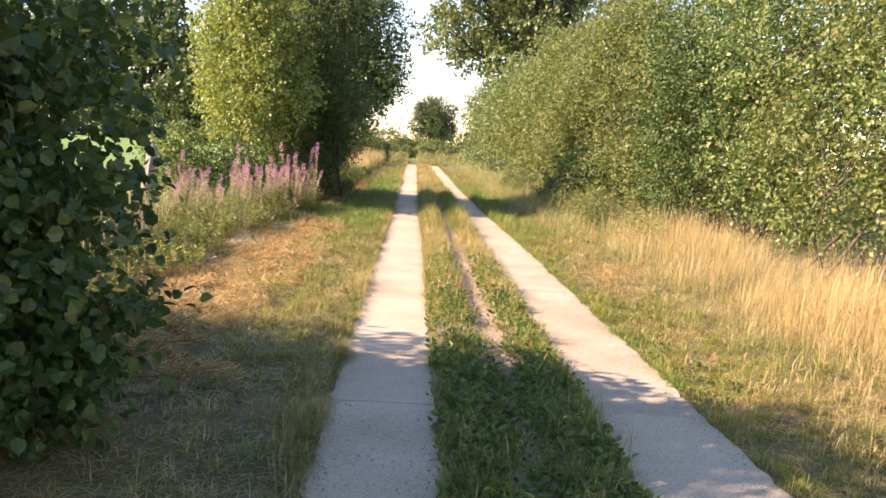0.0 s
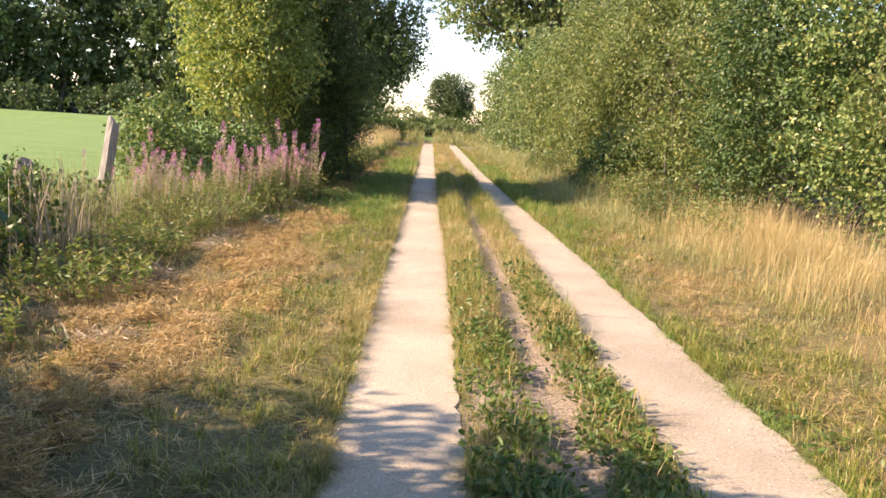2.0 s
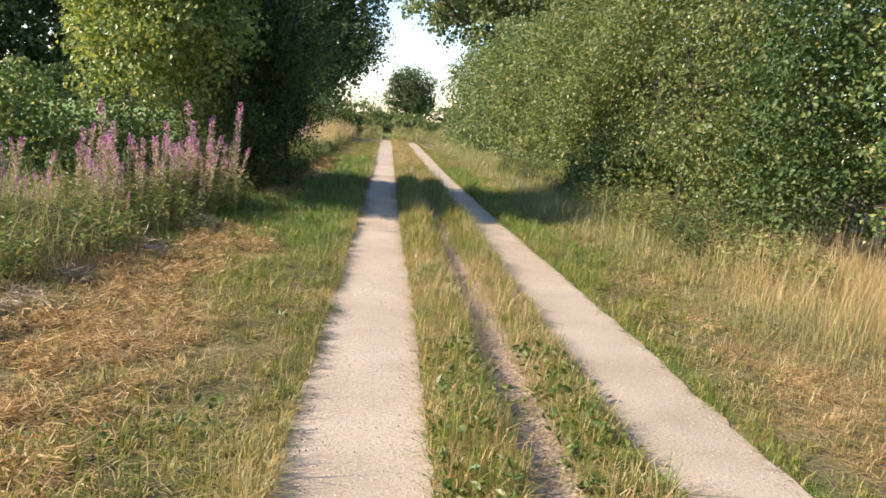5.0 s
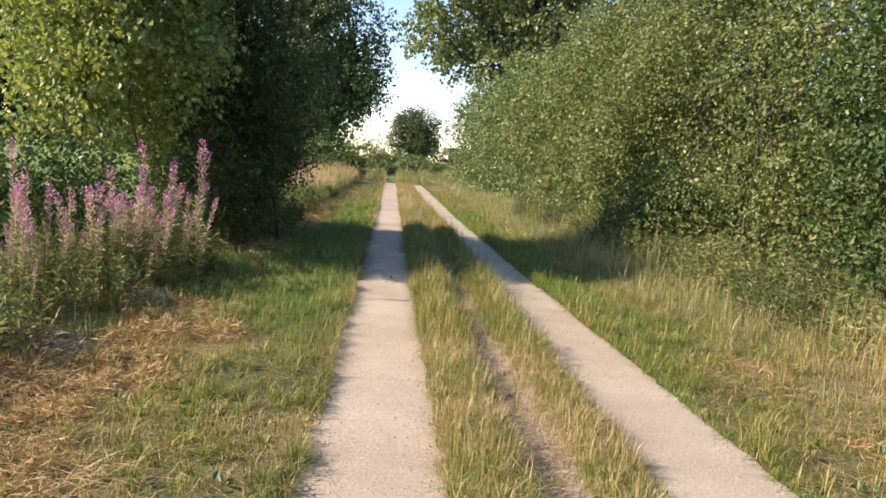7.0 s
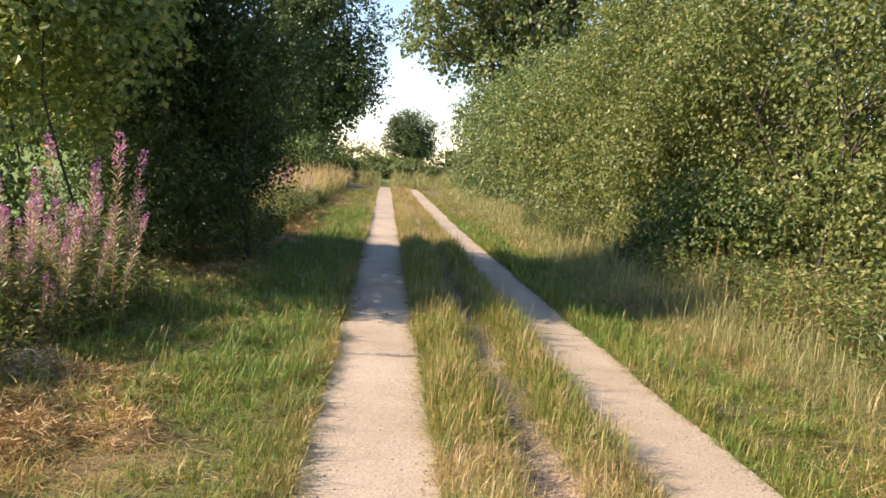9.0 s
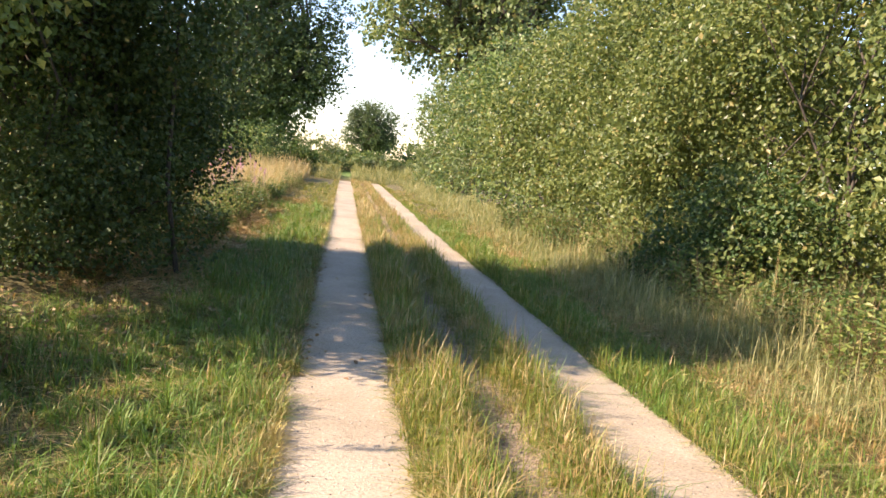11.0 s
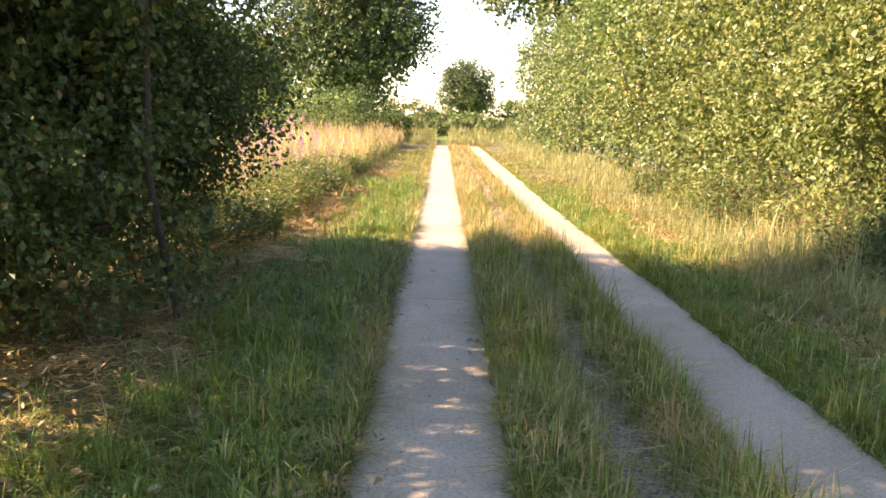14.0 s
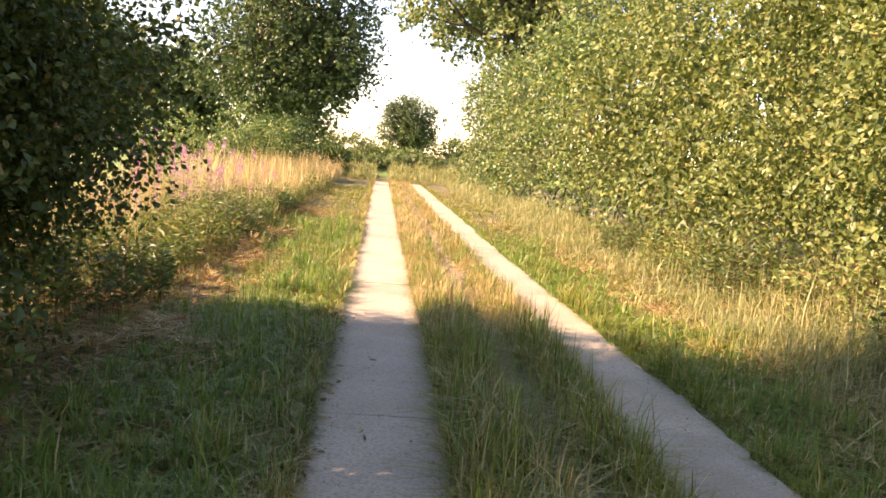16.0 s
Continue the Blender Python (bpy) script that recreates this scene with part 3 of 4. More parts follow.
lay("middle_grass", 20000, 9, MV, lambda x, y: mid_green(x, y) * ridges(x, y), 0.08, 0.1, 0.005, 1.3, GRASS, "green grass ridge between the wheel strips", 0.03)
lay("middle_dry_grass", 19000, 9, MV, lambda x, y: (1.05 - mid_green(x, y)) * ridges(x, y) * blur(y, 5, 9.5), 0.08, 0.11, 0.0045, 1.3, DRYGRASS, "straw coloured grass ridge between the wheel strips", 0.03)
TUFTY = lambda x, y: np.clip(vnoise(x, y, 2.6, 91) * 4 - 1.6, 0, 1) * np.clip(np.abs(x - 0.79) * 6 - 0.6, 0, 1)
lay("middle_tall_tufts", 3600, 14, (0.24, 1.36, 9.5, 34), lambda x, y: TUFTY(x, y) * (0.3 + 0.7 * blur(y, 14, 18)), 0.1, 0.15, 0.0045, 1.2, GREENGRASS, "tall green grass tufts between the wheel strips", 0.045, 0.45)
lay("middle_straw_tufts", 3600, 14, (0.24, 1.36, 8.0, 36), lambda x, y: TUFTY(x, y) * (1 - 0.5 * blur(y, 20, 22) * (1 - blur(y, 25, 27))), 0.1, 0.16, 0.004, 1.2, DRYGRASS, "tall straw coloured grass tufts between the wheel strips", 0.045, 0.4)
lay("right_verge_grass", 19000, 9, RV, lambda x, y: right_green(x, y) * (0.35 + 0.65 * tufty(x, y, 0.2, 2.2, 7)), 0.045, 0.07, 0.0055, 1.5, GRASS, "short green grass beside the track")
lay("right_verge_dry_grass", 15000, 9, RV, lambda x, y: (1.0 - right_green(x, y)), 0.04, 0.065, 0.005, 1.55, DRYGRASS, "short bleached dry grass beside the track")


def dry_zone(x, y):
    return blur(x, 3.25, 4.0) * np.clip((17.0 - y) / 3, 0.03, 1) * np.clip(vnoise(x, y, 1.1, 12) * 2.4 - 0.6, 0.05, 1) * (0.55 + 0.45 * blur(x, 3.6, 4.4))


def sage_zone(x, y):
    return blur(x, 2.75, 3.3) * (1 - 0.75 * blur(13.5 - y, 0, 2)) * np.clip(vnoise(x, y, 0.7, 13) * 1.8 - 0.2 + 0.5 * blur(y, 18, 22), 0.08, 1)


lay("tall_dry_grass", 21000, 10, (2.7, 5.6, 4.0, 34), dry_zone, 0.32, 0.38, 0.0034, 1.15, STRAW, "tall bleached straw coloured grass below the hedge", 0.06, 0.25)
lay("tall_green_grass", 11000, 10, (2.7, 5.4, 3.0, 62), sage_zone, 0.19, 0.24, 0.005, 1.6, SAGE, "leaning grey green grass at the hedge foot", 0.07, 0.45)



def tussocks(name, cx, cy, blades, length, width, mat, label):
    """Domed tufts: blades arching outwards from each root."""
    n = len(cx) * blades
    i = np.repeat(np.arange(len(cx)), blades)
    a = r.random(n) * 2 * np.pi
    out = np.stack([np.cos(a), np.sin(a), 0 * a], 1)
    lift = r.random(n) ** 0.8
    h = length * (0.55 + 0.6 * r.random(len(cx)))[i] * (0.7 + 0.5 * r.random(n))
    base = np.stack([cx[i], cy[i], 0 * a], 1) + out * (0.035 * r.random(n))[:, None]
    base[:, 2] = ground_z(base[:, 0], base[:, 1]) - 0.01
    up = np.array([0, 0, 1.0])
    side = np.stack([-np.sin(a), np.cos(a), 0 * a], 1) * (width * 0.5 * np.clip(cy / 16, 1, 3)[i])[:, None]
    mid = base + (up * (0.35 + 0.3 * lift)[:, None] + out * (0.42 - 0.3 * lift)[:, None]) * h[:, None]
    tip = base + (up * (0.25 + 0.75 * lift ** 1.5)[:, None] + out * (0.95 - 0.6 * lift)[:, None]) * h[:, None]
    v = np.stack([base, mid + side, tip, mid - side], 1).reshape(-1, 3)
    tagged(new(name, raw_mesh(name, v, [np.arange(n * 4).reshape(-1, 4)], [mat])), label, "grass", kind="stuff")


def tussock_roots(n, x0, x1, y0, y1, weight):
    x, y = r.uniform(x0, x1, n), r.uniform(y0, y1, n)
    k = (r.random(n) < weight(x, y)) & off_slabs(x, y, -0.02)
    return x[k], y[k]


wl = lambda x, y: left_green(x, y) * (1 - 0.9 * under_bush(x, y))
tussocks("verge_tussocks", *tussock_roots(1500, -2.6, -0.5, 4, 31, wl), 24, 0.11, 0.006, GRASS, "rough green grass tussocks on the verge")
tussocks("verge_tussocks", *tussock_roots(700, -2.6, -0.5, 4, 31, lambda x, y: 1 - left_green(x, y)), 24, 0.1, 0.005, DRYGRASS, "rough bleached grass tussocks on the verge")
tussocks("verge_tussocks", *tussock_roots(700, -2.3, -0.5, 16, 27, wl), 26, 0.16, 0.006, GREENGRASS, "lush green grass tussocks in the shade")
tussocks("verge_tussocks", *tussock_roots(1000, 2.05, 3.2, 4, 31, lambda x, y: right_green(x, y)), 24, 0.1, 0.006, GRASS, "rough green grass tussocks beside the track")
tussocks("verge_tussocks", *tussock_roots(450, 2.05, 3.3, 4, 31, lambda x, y: 1 - right_green(x, y)), 24, 0.1, 0.005, DRYGRASS, "rough bleached grass tussocks beside the track")
tussocks("ridge_tussocks", *tussock_roots(1500, 0.27, 1.28, 8, 34, lambda x, y: ridges(x, y) * np.clip(np.abs(x - 0.79) * 5 - 0.5, 0, 1)), 22, 0.14, 0.005, GRASS, "green grass tussocks between the wheel strips")
tussocks("ridge_tussocks", *tussock_roots(900, 0.27, 1.28, 8, 34, lambda x, y: ridges(x, y) * np.clip(np.abs(x - 0.79) * 5 - 0.5, 0, 1)), 22, 0.16, 0.0045, DRYGRASS, "straw coloured grass tussocks between the wheel strips")
ey = np.sort(r.uniform(4, 36, 420))
tussocks("edge_tussocks", l0(ey) - np.abs(r.normal(0, 0.04, 420)), ey, 22, 0.14, 0.005, MIDGRASS, "ragged grass tussocks overhanging the strip edge")

# dead thatch lying between the living blades
for bx0, bx1, bn in ((-2.9, -0.5, 42000), (2.02, 3.5, 20000)):
    x, y = scatter(r, bn, bx0, bx1, 3.6, 36)
    k = off_slabs(x, y, 0.0)
    x, y = x[k], y[k]
    v, f = blade_arrays(x, y, 0.05 + 0.08 * r.random(len(x)), 0.006 * np.clip(y / 16, 1, 3), np.full(len(x), 0.8), r, 0.5, 0.82)
    v[:, 2] += np.repeat(0.012 + 0.03 * r.random(len(x)), 4)
    tagged(new("thatch", raw_mesh("thatch", v, [f], [MIDGRASS])), "dead matted grass lying between the verge tussocks", "grass", kind="stuff")

# mown hay left lying in low heaps and swathes
x, y = scatter(r, 150000, -3.1, -0.85, 3, 40, lambda x, y: np.clip(vnoise(x, y, 1.3, 14) * 2.4 - 0.7, 0, 1) * blur(-x, 1.0, 1.8) * np.clip((17 - y) / 5, 0.25 + 0.55 * blur(y, 19.5, 21), 1))
hv, hq = blade_arrays(x, y, 0.05 + 0.12 * r.random(len(x)), 0.0048 * np.clip(y / 12, 1, 3), np.full(len(x), 1.0), r, 0.5, 0.8)
lift = np.repeat(0.02 + 0.3 * np.clip(vnoise(x, y, 2.6, 15) - 0.4, 0, 1) * r.random(len(x)) ** 0.5, 4)
hv[:, 2] += lift
tagged(new("cut_hay", raw_mesh("cut_hay", hv, [hq], [CUT])), "flattened orange brown mown hay on the verge", "hay", kind="stuff")
x, y = scatter(r, 26000, 2.4, 3.8, 3, 40, lambda x, y: np.clip(vnoise(x, y, 0.8, 16) * 2.6 - 1.15, 0, 1))
hv, hq = blade_arrays(x, y, 0.08 + 0.12 * r.random(len(x)), 0.0045 * np.clip(y / 12, 1, 3), np.full(len(x), 1.0), r, 0.5, 0.75)
hv[:, 2] += np.repeat(0.02 + 0.05 * r.random(len(x)), 4)
tagged(new("cut_hay", raw_mesh("cut_hay", hv, [hq], [CUT])), "thin orange hay lying below the tall grass", "hay", kind="stuff")


def hay_mat(name, n, centres, label):
    """Tangled mats of raked hay: strands wound over many low mounds."""
    cx, cy, w, hh = centres
    i = r.integers(0, len(cx), n)
    d = r.normal(size=(n, 2))
    f = np.sqrt(r.random(n))[:, None]
    d = unit(d) * f
    px, py = cx[i] + d[:, 0] * w[i], cy[i] + d[:, 1] * w[i] * 0.8
    p = np.stack([px, py, ground_z(px, py) + 0.015 + hh[i] * (1 - f[:, 0] ** 2) * (0.35 + 0.65 * r.random(n))], 1)
    swirl = np.stack([-d[:, 1] + 0.6, d[:, 0], 0 * i], 1)
    g = unit(swirl * 0.8 + r.normal(size=(n, 3)) * [0.8, 0.8, 0.45])
    ang = np.arange(10) * 0.628
    ring = np.concatenate([np.stack([np.cos(ang) * q, np.sin(ang) * q * 0.8, np.full(10, 1 - q * q)], 1) for q in (1.0, 0.75, 0.4)] + [[[0, 0, 1.0]]])
    dome = ring[None] * np.stack([w * 0.9, w * 0.9, hh * 0.35], 1)[:, None] * r.uniform(0.8, 1.15, (len(cx), 31, 1)) + np.stack([cx, cy, ground_z(cx, cy) - 0.01], 1)[:, None]
    c = np.arange(10)[:, None]
    quads = np.concatenate([np.concatenate([c, (c + 1) % 10, (c + 1) % 10 + 10, c + 10], 1), np.concatenate([c + 10, (c + 1) % 10 + 10, (c + 1) % 10 + 20, c + 20], 1)])
    tris = np.concatenate([c + 20, (c + 1) % 10 + 20, 0 * c + 30], 1)
    off = (np.arange(len(cx)) * 31)[:, None, None]
    v, fq = leaf_arrays(p, g, r.uniform(0.03, 0.11, n) * np.clip(py / 18, 1, 2), 0.065, r, False)
    v[:, 2] = np.maximum(v[:, 2], ground_z(v[:, 0], v[:, 1]) + 0.006)
    k = len(v)
    v = np.concatenate([v, dome.reshape(-1, 3)])
    fq = np.concatenate([fq, (quads[None] + off).reshape(-1, 4) + k])
    ft = (tris[None] + off).reshape(-1, 3) + k
    midx = np.concatenate([np.zeros(n), np.ones(len(fq) - n + len(ft))])
    return tagged(new(name, raw_mesh(name, v, [fq, ft], [CUT, THATCH], midx=midx)), label, "hay", kind="stuff")


hn = 270
hy = np.concatenate([5.5 + 11.5 * r.random(hn - 70), r.uniform(26.0, 35, 70)])
hx = r.normal(-2.0, 0.3, hn) - 0.25 * blur(hy, 25, 27)
wide = (hy < 12) & (r.random(hn) < 0.5)
hx = np.where(wide, r.uniform(-2.4, -1.3, hn), hx)
hay_mat("hay_mat", 76000, (hx, hy, r.uniform(0.08, 0.24, hn), r.uniform(0.04, 0.15, hn)), "tangled orange brown mats of raked hay on the verge")
hn = 60
hy = r.uniform(11.5, 32, hn)
hay_mat("hay_mat", 9000, (3.05 - 0.012 * np.clip(hy - 8, 0, 20) + r.normal(0, 0.14, hn), hy, r.uniform(0.12, 0.32, hn), r.uniform(0.01, 0.04, hn)), "thin orange mats of dry hay below the hedge grass")


def low_leaves(name, n, box, weight, size, aspect, height, mat, label, category="weeds", per=7):
    """Rosettes of low broad leaves."""
    cx, cy = scatter(r, n, *box, weight)
    k = off_slabs(cx, cy, -0.02)
    cx, cy = cx[k], cy[k]
    m = len(cx)
    p = np.stack([cx, cy, ground_z(cx, cy)], 1)[:, None] + r.normal(size=(m, per, 3)) * [0.03, 0.03, 0.0]
    p[..., 2] += height * r.random((m, per))
    d = unit(r.normal(size=(m, per, 3)) * [1, 1, 0.25] + [0, 0, 0.55])
    v, f = leaf_arrays(p.reshape(-1, 3), d.reshape(-1, 3), size * r.uniform(0.5, 1.2, m * per), aspect, r, True)
    return tagged(new(name, raw_mesh(name, v, [f], [mat])), label, category, kind="stuff")


low_leaves("broadleaf_weeds", 3400, (0.26, 1.3, 3.2, 12), lambda x, y: ridges(x, y) * (1 - 0.85 * blur(y, 7.0, 10)), 0.055, 0.55, 0.1, WEED, "low green broad leaved weeds between the strips")
low_leaves("broadleaf_weeds", 1800, (-3.0, -0.5, 3.2, 26), lambda x, y: np.clip(vnoise(x, y, 1.0, 33) * 2 - 1, 0, 1), 0.05, 0.6, 0.05, WEED, "scattered broad leaved weeds in the verge")
low_leaves("broadleaf_weeds", 1800, (2.1, 3.6, 3.2, 26), lambda x, y: np.clip(vnoise(x, y, 1.0, 34) * 2 - 1, 0, 1), 0.05, 0.6, 0.05, WEED, "scattered broad leaved weeds beside the track")

# dead leaves blown along the strip edges below the bush
x = np.concatenate([r.normal(-0.53, 0.07, 320), r.normal(-2.0, 0.5, 900), r.normal(-0.45, 0.035, 90), r.normal(0.0, 0.2, 14), r.normal(0.29, 0.05, 60)])
y = r.uniform(19, 27, len(x))
p = np.stack([x, y, np.where((x > -0.46) & (x < 0.24), 0.02, ground_z(x, y) + 0.05)], 1)
d = unit(r.normal(size=(len(x), 3)) * [1, 1, 0.15])
v, f = leaf_arrays(p, d, r.uniform(0.03, 0.07, len(x)), 0.6, r, True)
tagged(new("fallen_leaves", raw_mesh("fallen_leaves", v, [f], [DEADLEAF])), "dry brown fallen leaves along the strip edge", "leaves", kind="stuff")

# loose grit on the strips
gn = 9000
x = np.concatenate([r.uniform(-0.45, 0.23, gn // 2), r.uniform(1.31, 2.0, gn // 2)])
x[: gn // 3] = np.where(r.random(gn // 3) < 0.5, r.normal(-0.41, 0.05, gn // 3), r.normal(0.2, 0.05, gn // 3))
x[gn // 2: gn // 2 + gn // 4] = r.normal(1.97, 0.05, gn // 4)
y = 3.2 + 27 * r.random(gn) ** 1.3
s = r.uniform(0.0025, 0.0085, gn)
o = np.array([[1, 0, 0], [0, 1, 0], [-1, 0, 0], [0, -1, 0], [0, 0, 0.8]])
v = (np.stack([x, y, np.full(gn, 0.016)], 1)[:, None] + (o[None] * r.uniform(0.6, 1.3, (gn, 5, 1))) * s[:, None, None]).reshape(-1, 3)
b = np.arange(gn)[:, None] * 5
tagged(new("grit", raw_mesh("grit", v, [np.concatenate([b + [0, 1, 4], b + [1, 2, 4], b + [2, 3, 4], b + [3, 0, 4]])], [STONE])), "loose grit and small pebbles on the concrete", "gravel", kind="stuff")

# ==== hedge and trees ====
# the first four carry the hedge on out of view, to cut sky light
HEDGE = [(-9.0, 7.6, HAZEL), (-5.0, 7.6, HAZEL), (-1.2, 7.6, HAZEL), (2.6, 7.6, HAZEL), (6.2, 7.4, HAZEL), (9.2, 7.4, HAZEL), (12.2, 7.3, HAZEL_YELLOW), (15.2, 7.2, HAZEL), (18.0, 6.9, ALDER), (20.8, 6.6, HAZEL_YELLOW), (23.8, 6.3, HAZEL_YELLOW),
         (26.8, 6.1, HAZEL_YELLOW), (29.8, 5.9, HAZEL_YELLOW), (33.2, 5.7, HAZEL_YELLOW), (36.8, 5.6, HAZEL_YELLOW), (40.6, 5.5, HAZEL), (44.8, 5.4, WILLOW), (49.4, 5.3, HAZEL), (54.5, 5.2, WILLOW), (59.5, 5.2, HAZEL)]
HEDGE_LABEL = {"hazel leaves": "tall green hazel shrub in the track side hedge", "yellowing hazel leaves": "tall hazel shrub with yellowing leaves in the hedge",
               "alder leaves": "tall dark green alder shrub in the hedge", "willow leaves": "tall grey green willow shrub in the hedge"}
for i, (hy, hx, hm) in enumerate(HEDGE):
    near = 8 < hy < 31
    shrub("hedge_shrub", (hx, hy, 0.1), 2.3, 2.2, 6.1 + 0.5 * math.sin(i * 2.1), hm, HEDGE_LABEL[hm.name], "shrub", 36 + i,
          n=4000 if 22 < hy < 31 else 2500 if near else 400 if hy < 8 else 2000 if hy < 38 else 1000, per=10 if near else 8, size=0.085 if near else 0.12 if 8 < hy < 38 else 0.14, stems=5, trunk=0.032, k=62, lobe=0.31, inner=0.3, z0=0.05, rich=False, group="hedge along the track")

for i in range(5):   # back of the hedge
    shrub("hedge_shrub", (9.6 - 0.12 * i, 19.5 + 3.9 * i, 0.1), 2.4, 2.4, 5.3 + 0.3 * math.sin(i * 1.7), HAZEL, HEDGE_LABEL["hazel leaves"], "shrub", 400 + i, n=560, per=8, size=0.17, stems=4, trunk=0.032, k=26, lobe=0.45, inner=0.3, z0=0.1, rich=False, group="hedge along the track")
shrub("alder_bush", (4.95, 24.0, 0.1), 1.1, 1.9, 1.9, ALDER, "low dark alder growth spilling from the hedge", "shrub", 69, n=900, per=10, twig=0.35, size=0.07, k=26, lobe=0.42, stems=5, z0=0.0, rich=False, trunk=0.025)
shrub("hazel_bush", (-3.75, 20.2, 0.1), 1.65, 1.95, 5.3, HAZEL_SUNLIT, "light green hazel bush beside the fence", "shrub", 71, rich=False, n=2800, per=11, size=0.09, k=46, lobe=0.32, z0=1.45, inner=0.3, trunk=0.018, stems=4)
shrub("hawthorn_bush", (-3.3, 22.75, 0.1), 1.95, 1.8, 6.4, HAWTHORN, "dense dark green bush overhanging the verge", "shrub", 72, n=4000, per=14, size=0.062, k=58, lobe=0.34, stems=16, z0=-0.1, rich=False, inner=0.35)
for i, (bx, by, brx, bry, bh) in enumerate([(-3.05, 22.1, 0.85, 1.3, 1.6), (-2.9, 24.2, 0.95, 1.2, 1.9), (-3.05, 25.1, 0.95, 0.9, 2.2)]):
    shrub("hawthorn_bush", (bx, by, 0.05), brx, bry, bh, HAWTHORN, "low dark hawthorn growth at the foot of the bush", "shrub", 74 + i, n=1050, per=11, twig=0.3, size=0.05, k=30, lobe=0.4, stems=4, z0=-0.1, rich=False, trunk=0.01, inner=0.3)
shrub("hawthorn_bush", (-3.1, 25.0, 0.05), 1.7, 1.2, 2.95, HAWTHORN, "dark hawthorn growth overhanging the verge", "shrub", 79, n=2500, per=12, twig=0.36, size=0.054, k=40, lobe=0.45, stems=2, z0=0.9, rich=False, trunk=0.011)
# hidden inner mass, added to close lit gaps in the bush's shadow
shrub("hawthorn_bush", (-3.3, 22.9, 0.05), 1.5, 1.5, 4.6, HAWTHORN, "dense dark hawthorn growth within the bush", "shrub", 83, n=1700, per=11, twig=0.4, size=0.065, k=26, lobe=0.5, stems=2, z0=1.4, rich=False, trunk=0.014, inner=0.1)
shrub("hawthorn_bush", (-3.5, 24.4, 0.05), 1.7, 1.3, 3.1, HAWTHORN, "dense dark hawthorn growth within the bush", "shrub", 84, n=2000, per=11, twig=0.4, size=0.055, k=26, lobe=0.5, stems=2, z0=0.8, rich=False, trunk=0.012, inner=0.1)
shrub("hawthorn_tree", (-3.3, 22.9, 0.05), 2.7, 1.3, 7.0, HAWTHORN, "slender dark hawthorn with branches overhanging the verge", "tree", 78, n=3600, per=12, twig=0.42, size=0.07, k=44, lobe=0.36, z0=1.9, rich=False, trunk=0.03, stems=4, inner=0.3)
for i, (tx, ty, th) in enumerate([(-4.3, 3.1, 4.6), (-4.9, -1.0, 6.0)]):
    shrub("alder_bush", (tx, ty, 0.05), 2.1, 2.0, th, ALDER, "dark shaded alder bush beside the track", "shrub", 80 + i, n=2300 if i == 0 else 400, per=10, size=0.075 if i == 0 else 0.12, aspect=0.9, k=40, lobe=0.36, stems=9, rich=False, z0=0.0)

# out of view; place and height set by the shadow edge it throws
shrub("alder_bush", (-4.2, 5.5, 0.05), 1.6, 1.45, 2.4, ALDER, "unseen low alder bush placed for its shadow on the verge", "shrub", 85, n=1300, per=10, twig=0.36, size=0.085, aspect=0.9, k=30, lobe=0.42, stems=6, rich=False, z0=0.0)
shrub("alder_bush", (-2.75, 4.4, 0.05), 1.3, 1.35, 3.1, ALDER, "dark shaded alder bush beside the track", "shrub", 86, n=1900, per=10, size=0.085, aspect=0.95, k=30, lobe=0.4, stems=5, z0=0.1)

# crown kept out of view, added to block sky and sun over the verge
shrub("unseen_alder_tree", (-4.8, -0.4, 0.0), 3.6, 3.4, 7.2, ALDER, "unseen alder tree added to shade the start of the track", "tree", 87, n=2400, per=10, twig=0.6, size=0.16, k=46, lobe=0.34, z0=2.9, rich=False, trunk=0.16, tall=5, inner=0.3)
# two bushes out of view, added so their shade falls on the left verge
shrub("alder_bush", (-6.8, 2.2, 0.05), 2.0, 2.0, 4.8, ALDER, "unseen alder bush added to shade the verge", "shrub", 90, n=700, per=9, size=0.12, k=26, lobe=0.42, stems=5, z0=0.1, rich=False)
shrub("alder_bush", (-6.4, 4.8, 0.05), 1.7, 1.8, 4.4, ALDER, "unseen alder bush added to shade the verge", "shrub", 89, n=700, per=9, size=0.12, k=26, lobe=0.42, stems=5, z0=0.1, rich=False)
shrub("alder_sapling", (-2.0, 4.4, 0.0), 0.6, 0.65, 1.15, ALDER, "low dark alder shoots at the edge of the verge", "shrub", 88, n=260, per=9, twig=0.22, size=0.08, aspect=0.95, k=14, lobe=0.5, stems=4, z0=0.0, rich=True, trunk=0.012)

# border by the fence: brambles, herbs, willowherb
BRAMBLES = [(-4.6, 9.4, 1.3, 2.0, 0.85, BRAMBLE, 700), (-5.0, 12.8, 0.9, 1.2, 0.6, BRAMBLE, 300), (-4.8, 17.6, 1.1, 1.1, 1.55, HAZEL, 700), (-3.9, 18.6, 0.9, 0.8, 1.2, BRAMBLE, 380)]
for i, (bx, by, brx, bry, bh, bm, bn) in enumerate(BRAMBLES):
    shrub("bramble_bush" if bm is BRAMBLE else "young_shrub", (bx, by, 0.15), brx, bry, bh, bm, "sprawling dark green bramble thicket along the fence" if bm is BRAMBLE else "young light green shrub growing beside the fence", "shrub", 120 + i,
          n=bn, per=10, twig=0.3, size=0.07, k=30, lobe=0.4, z0=0.0, stems=6, trunk=0.012)


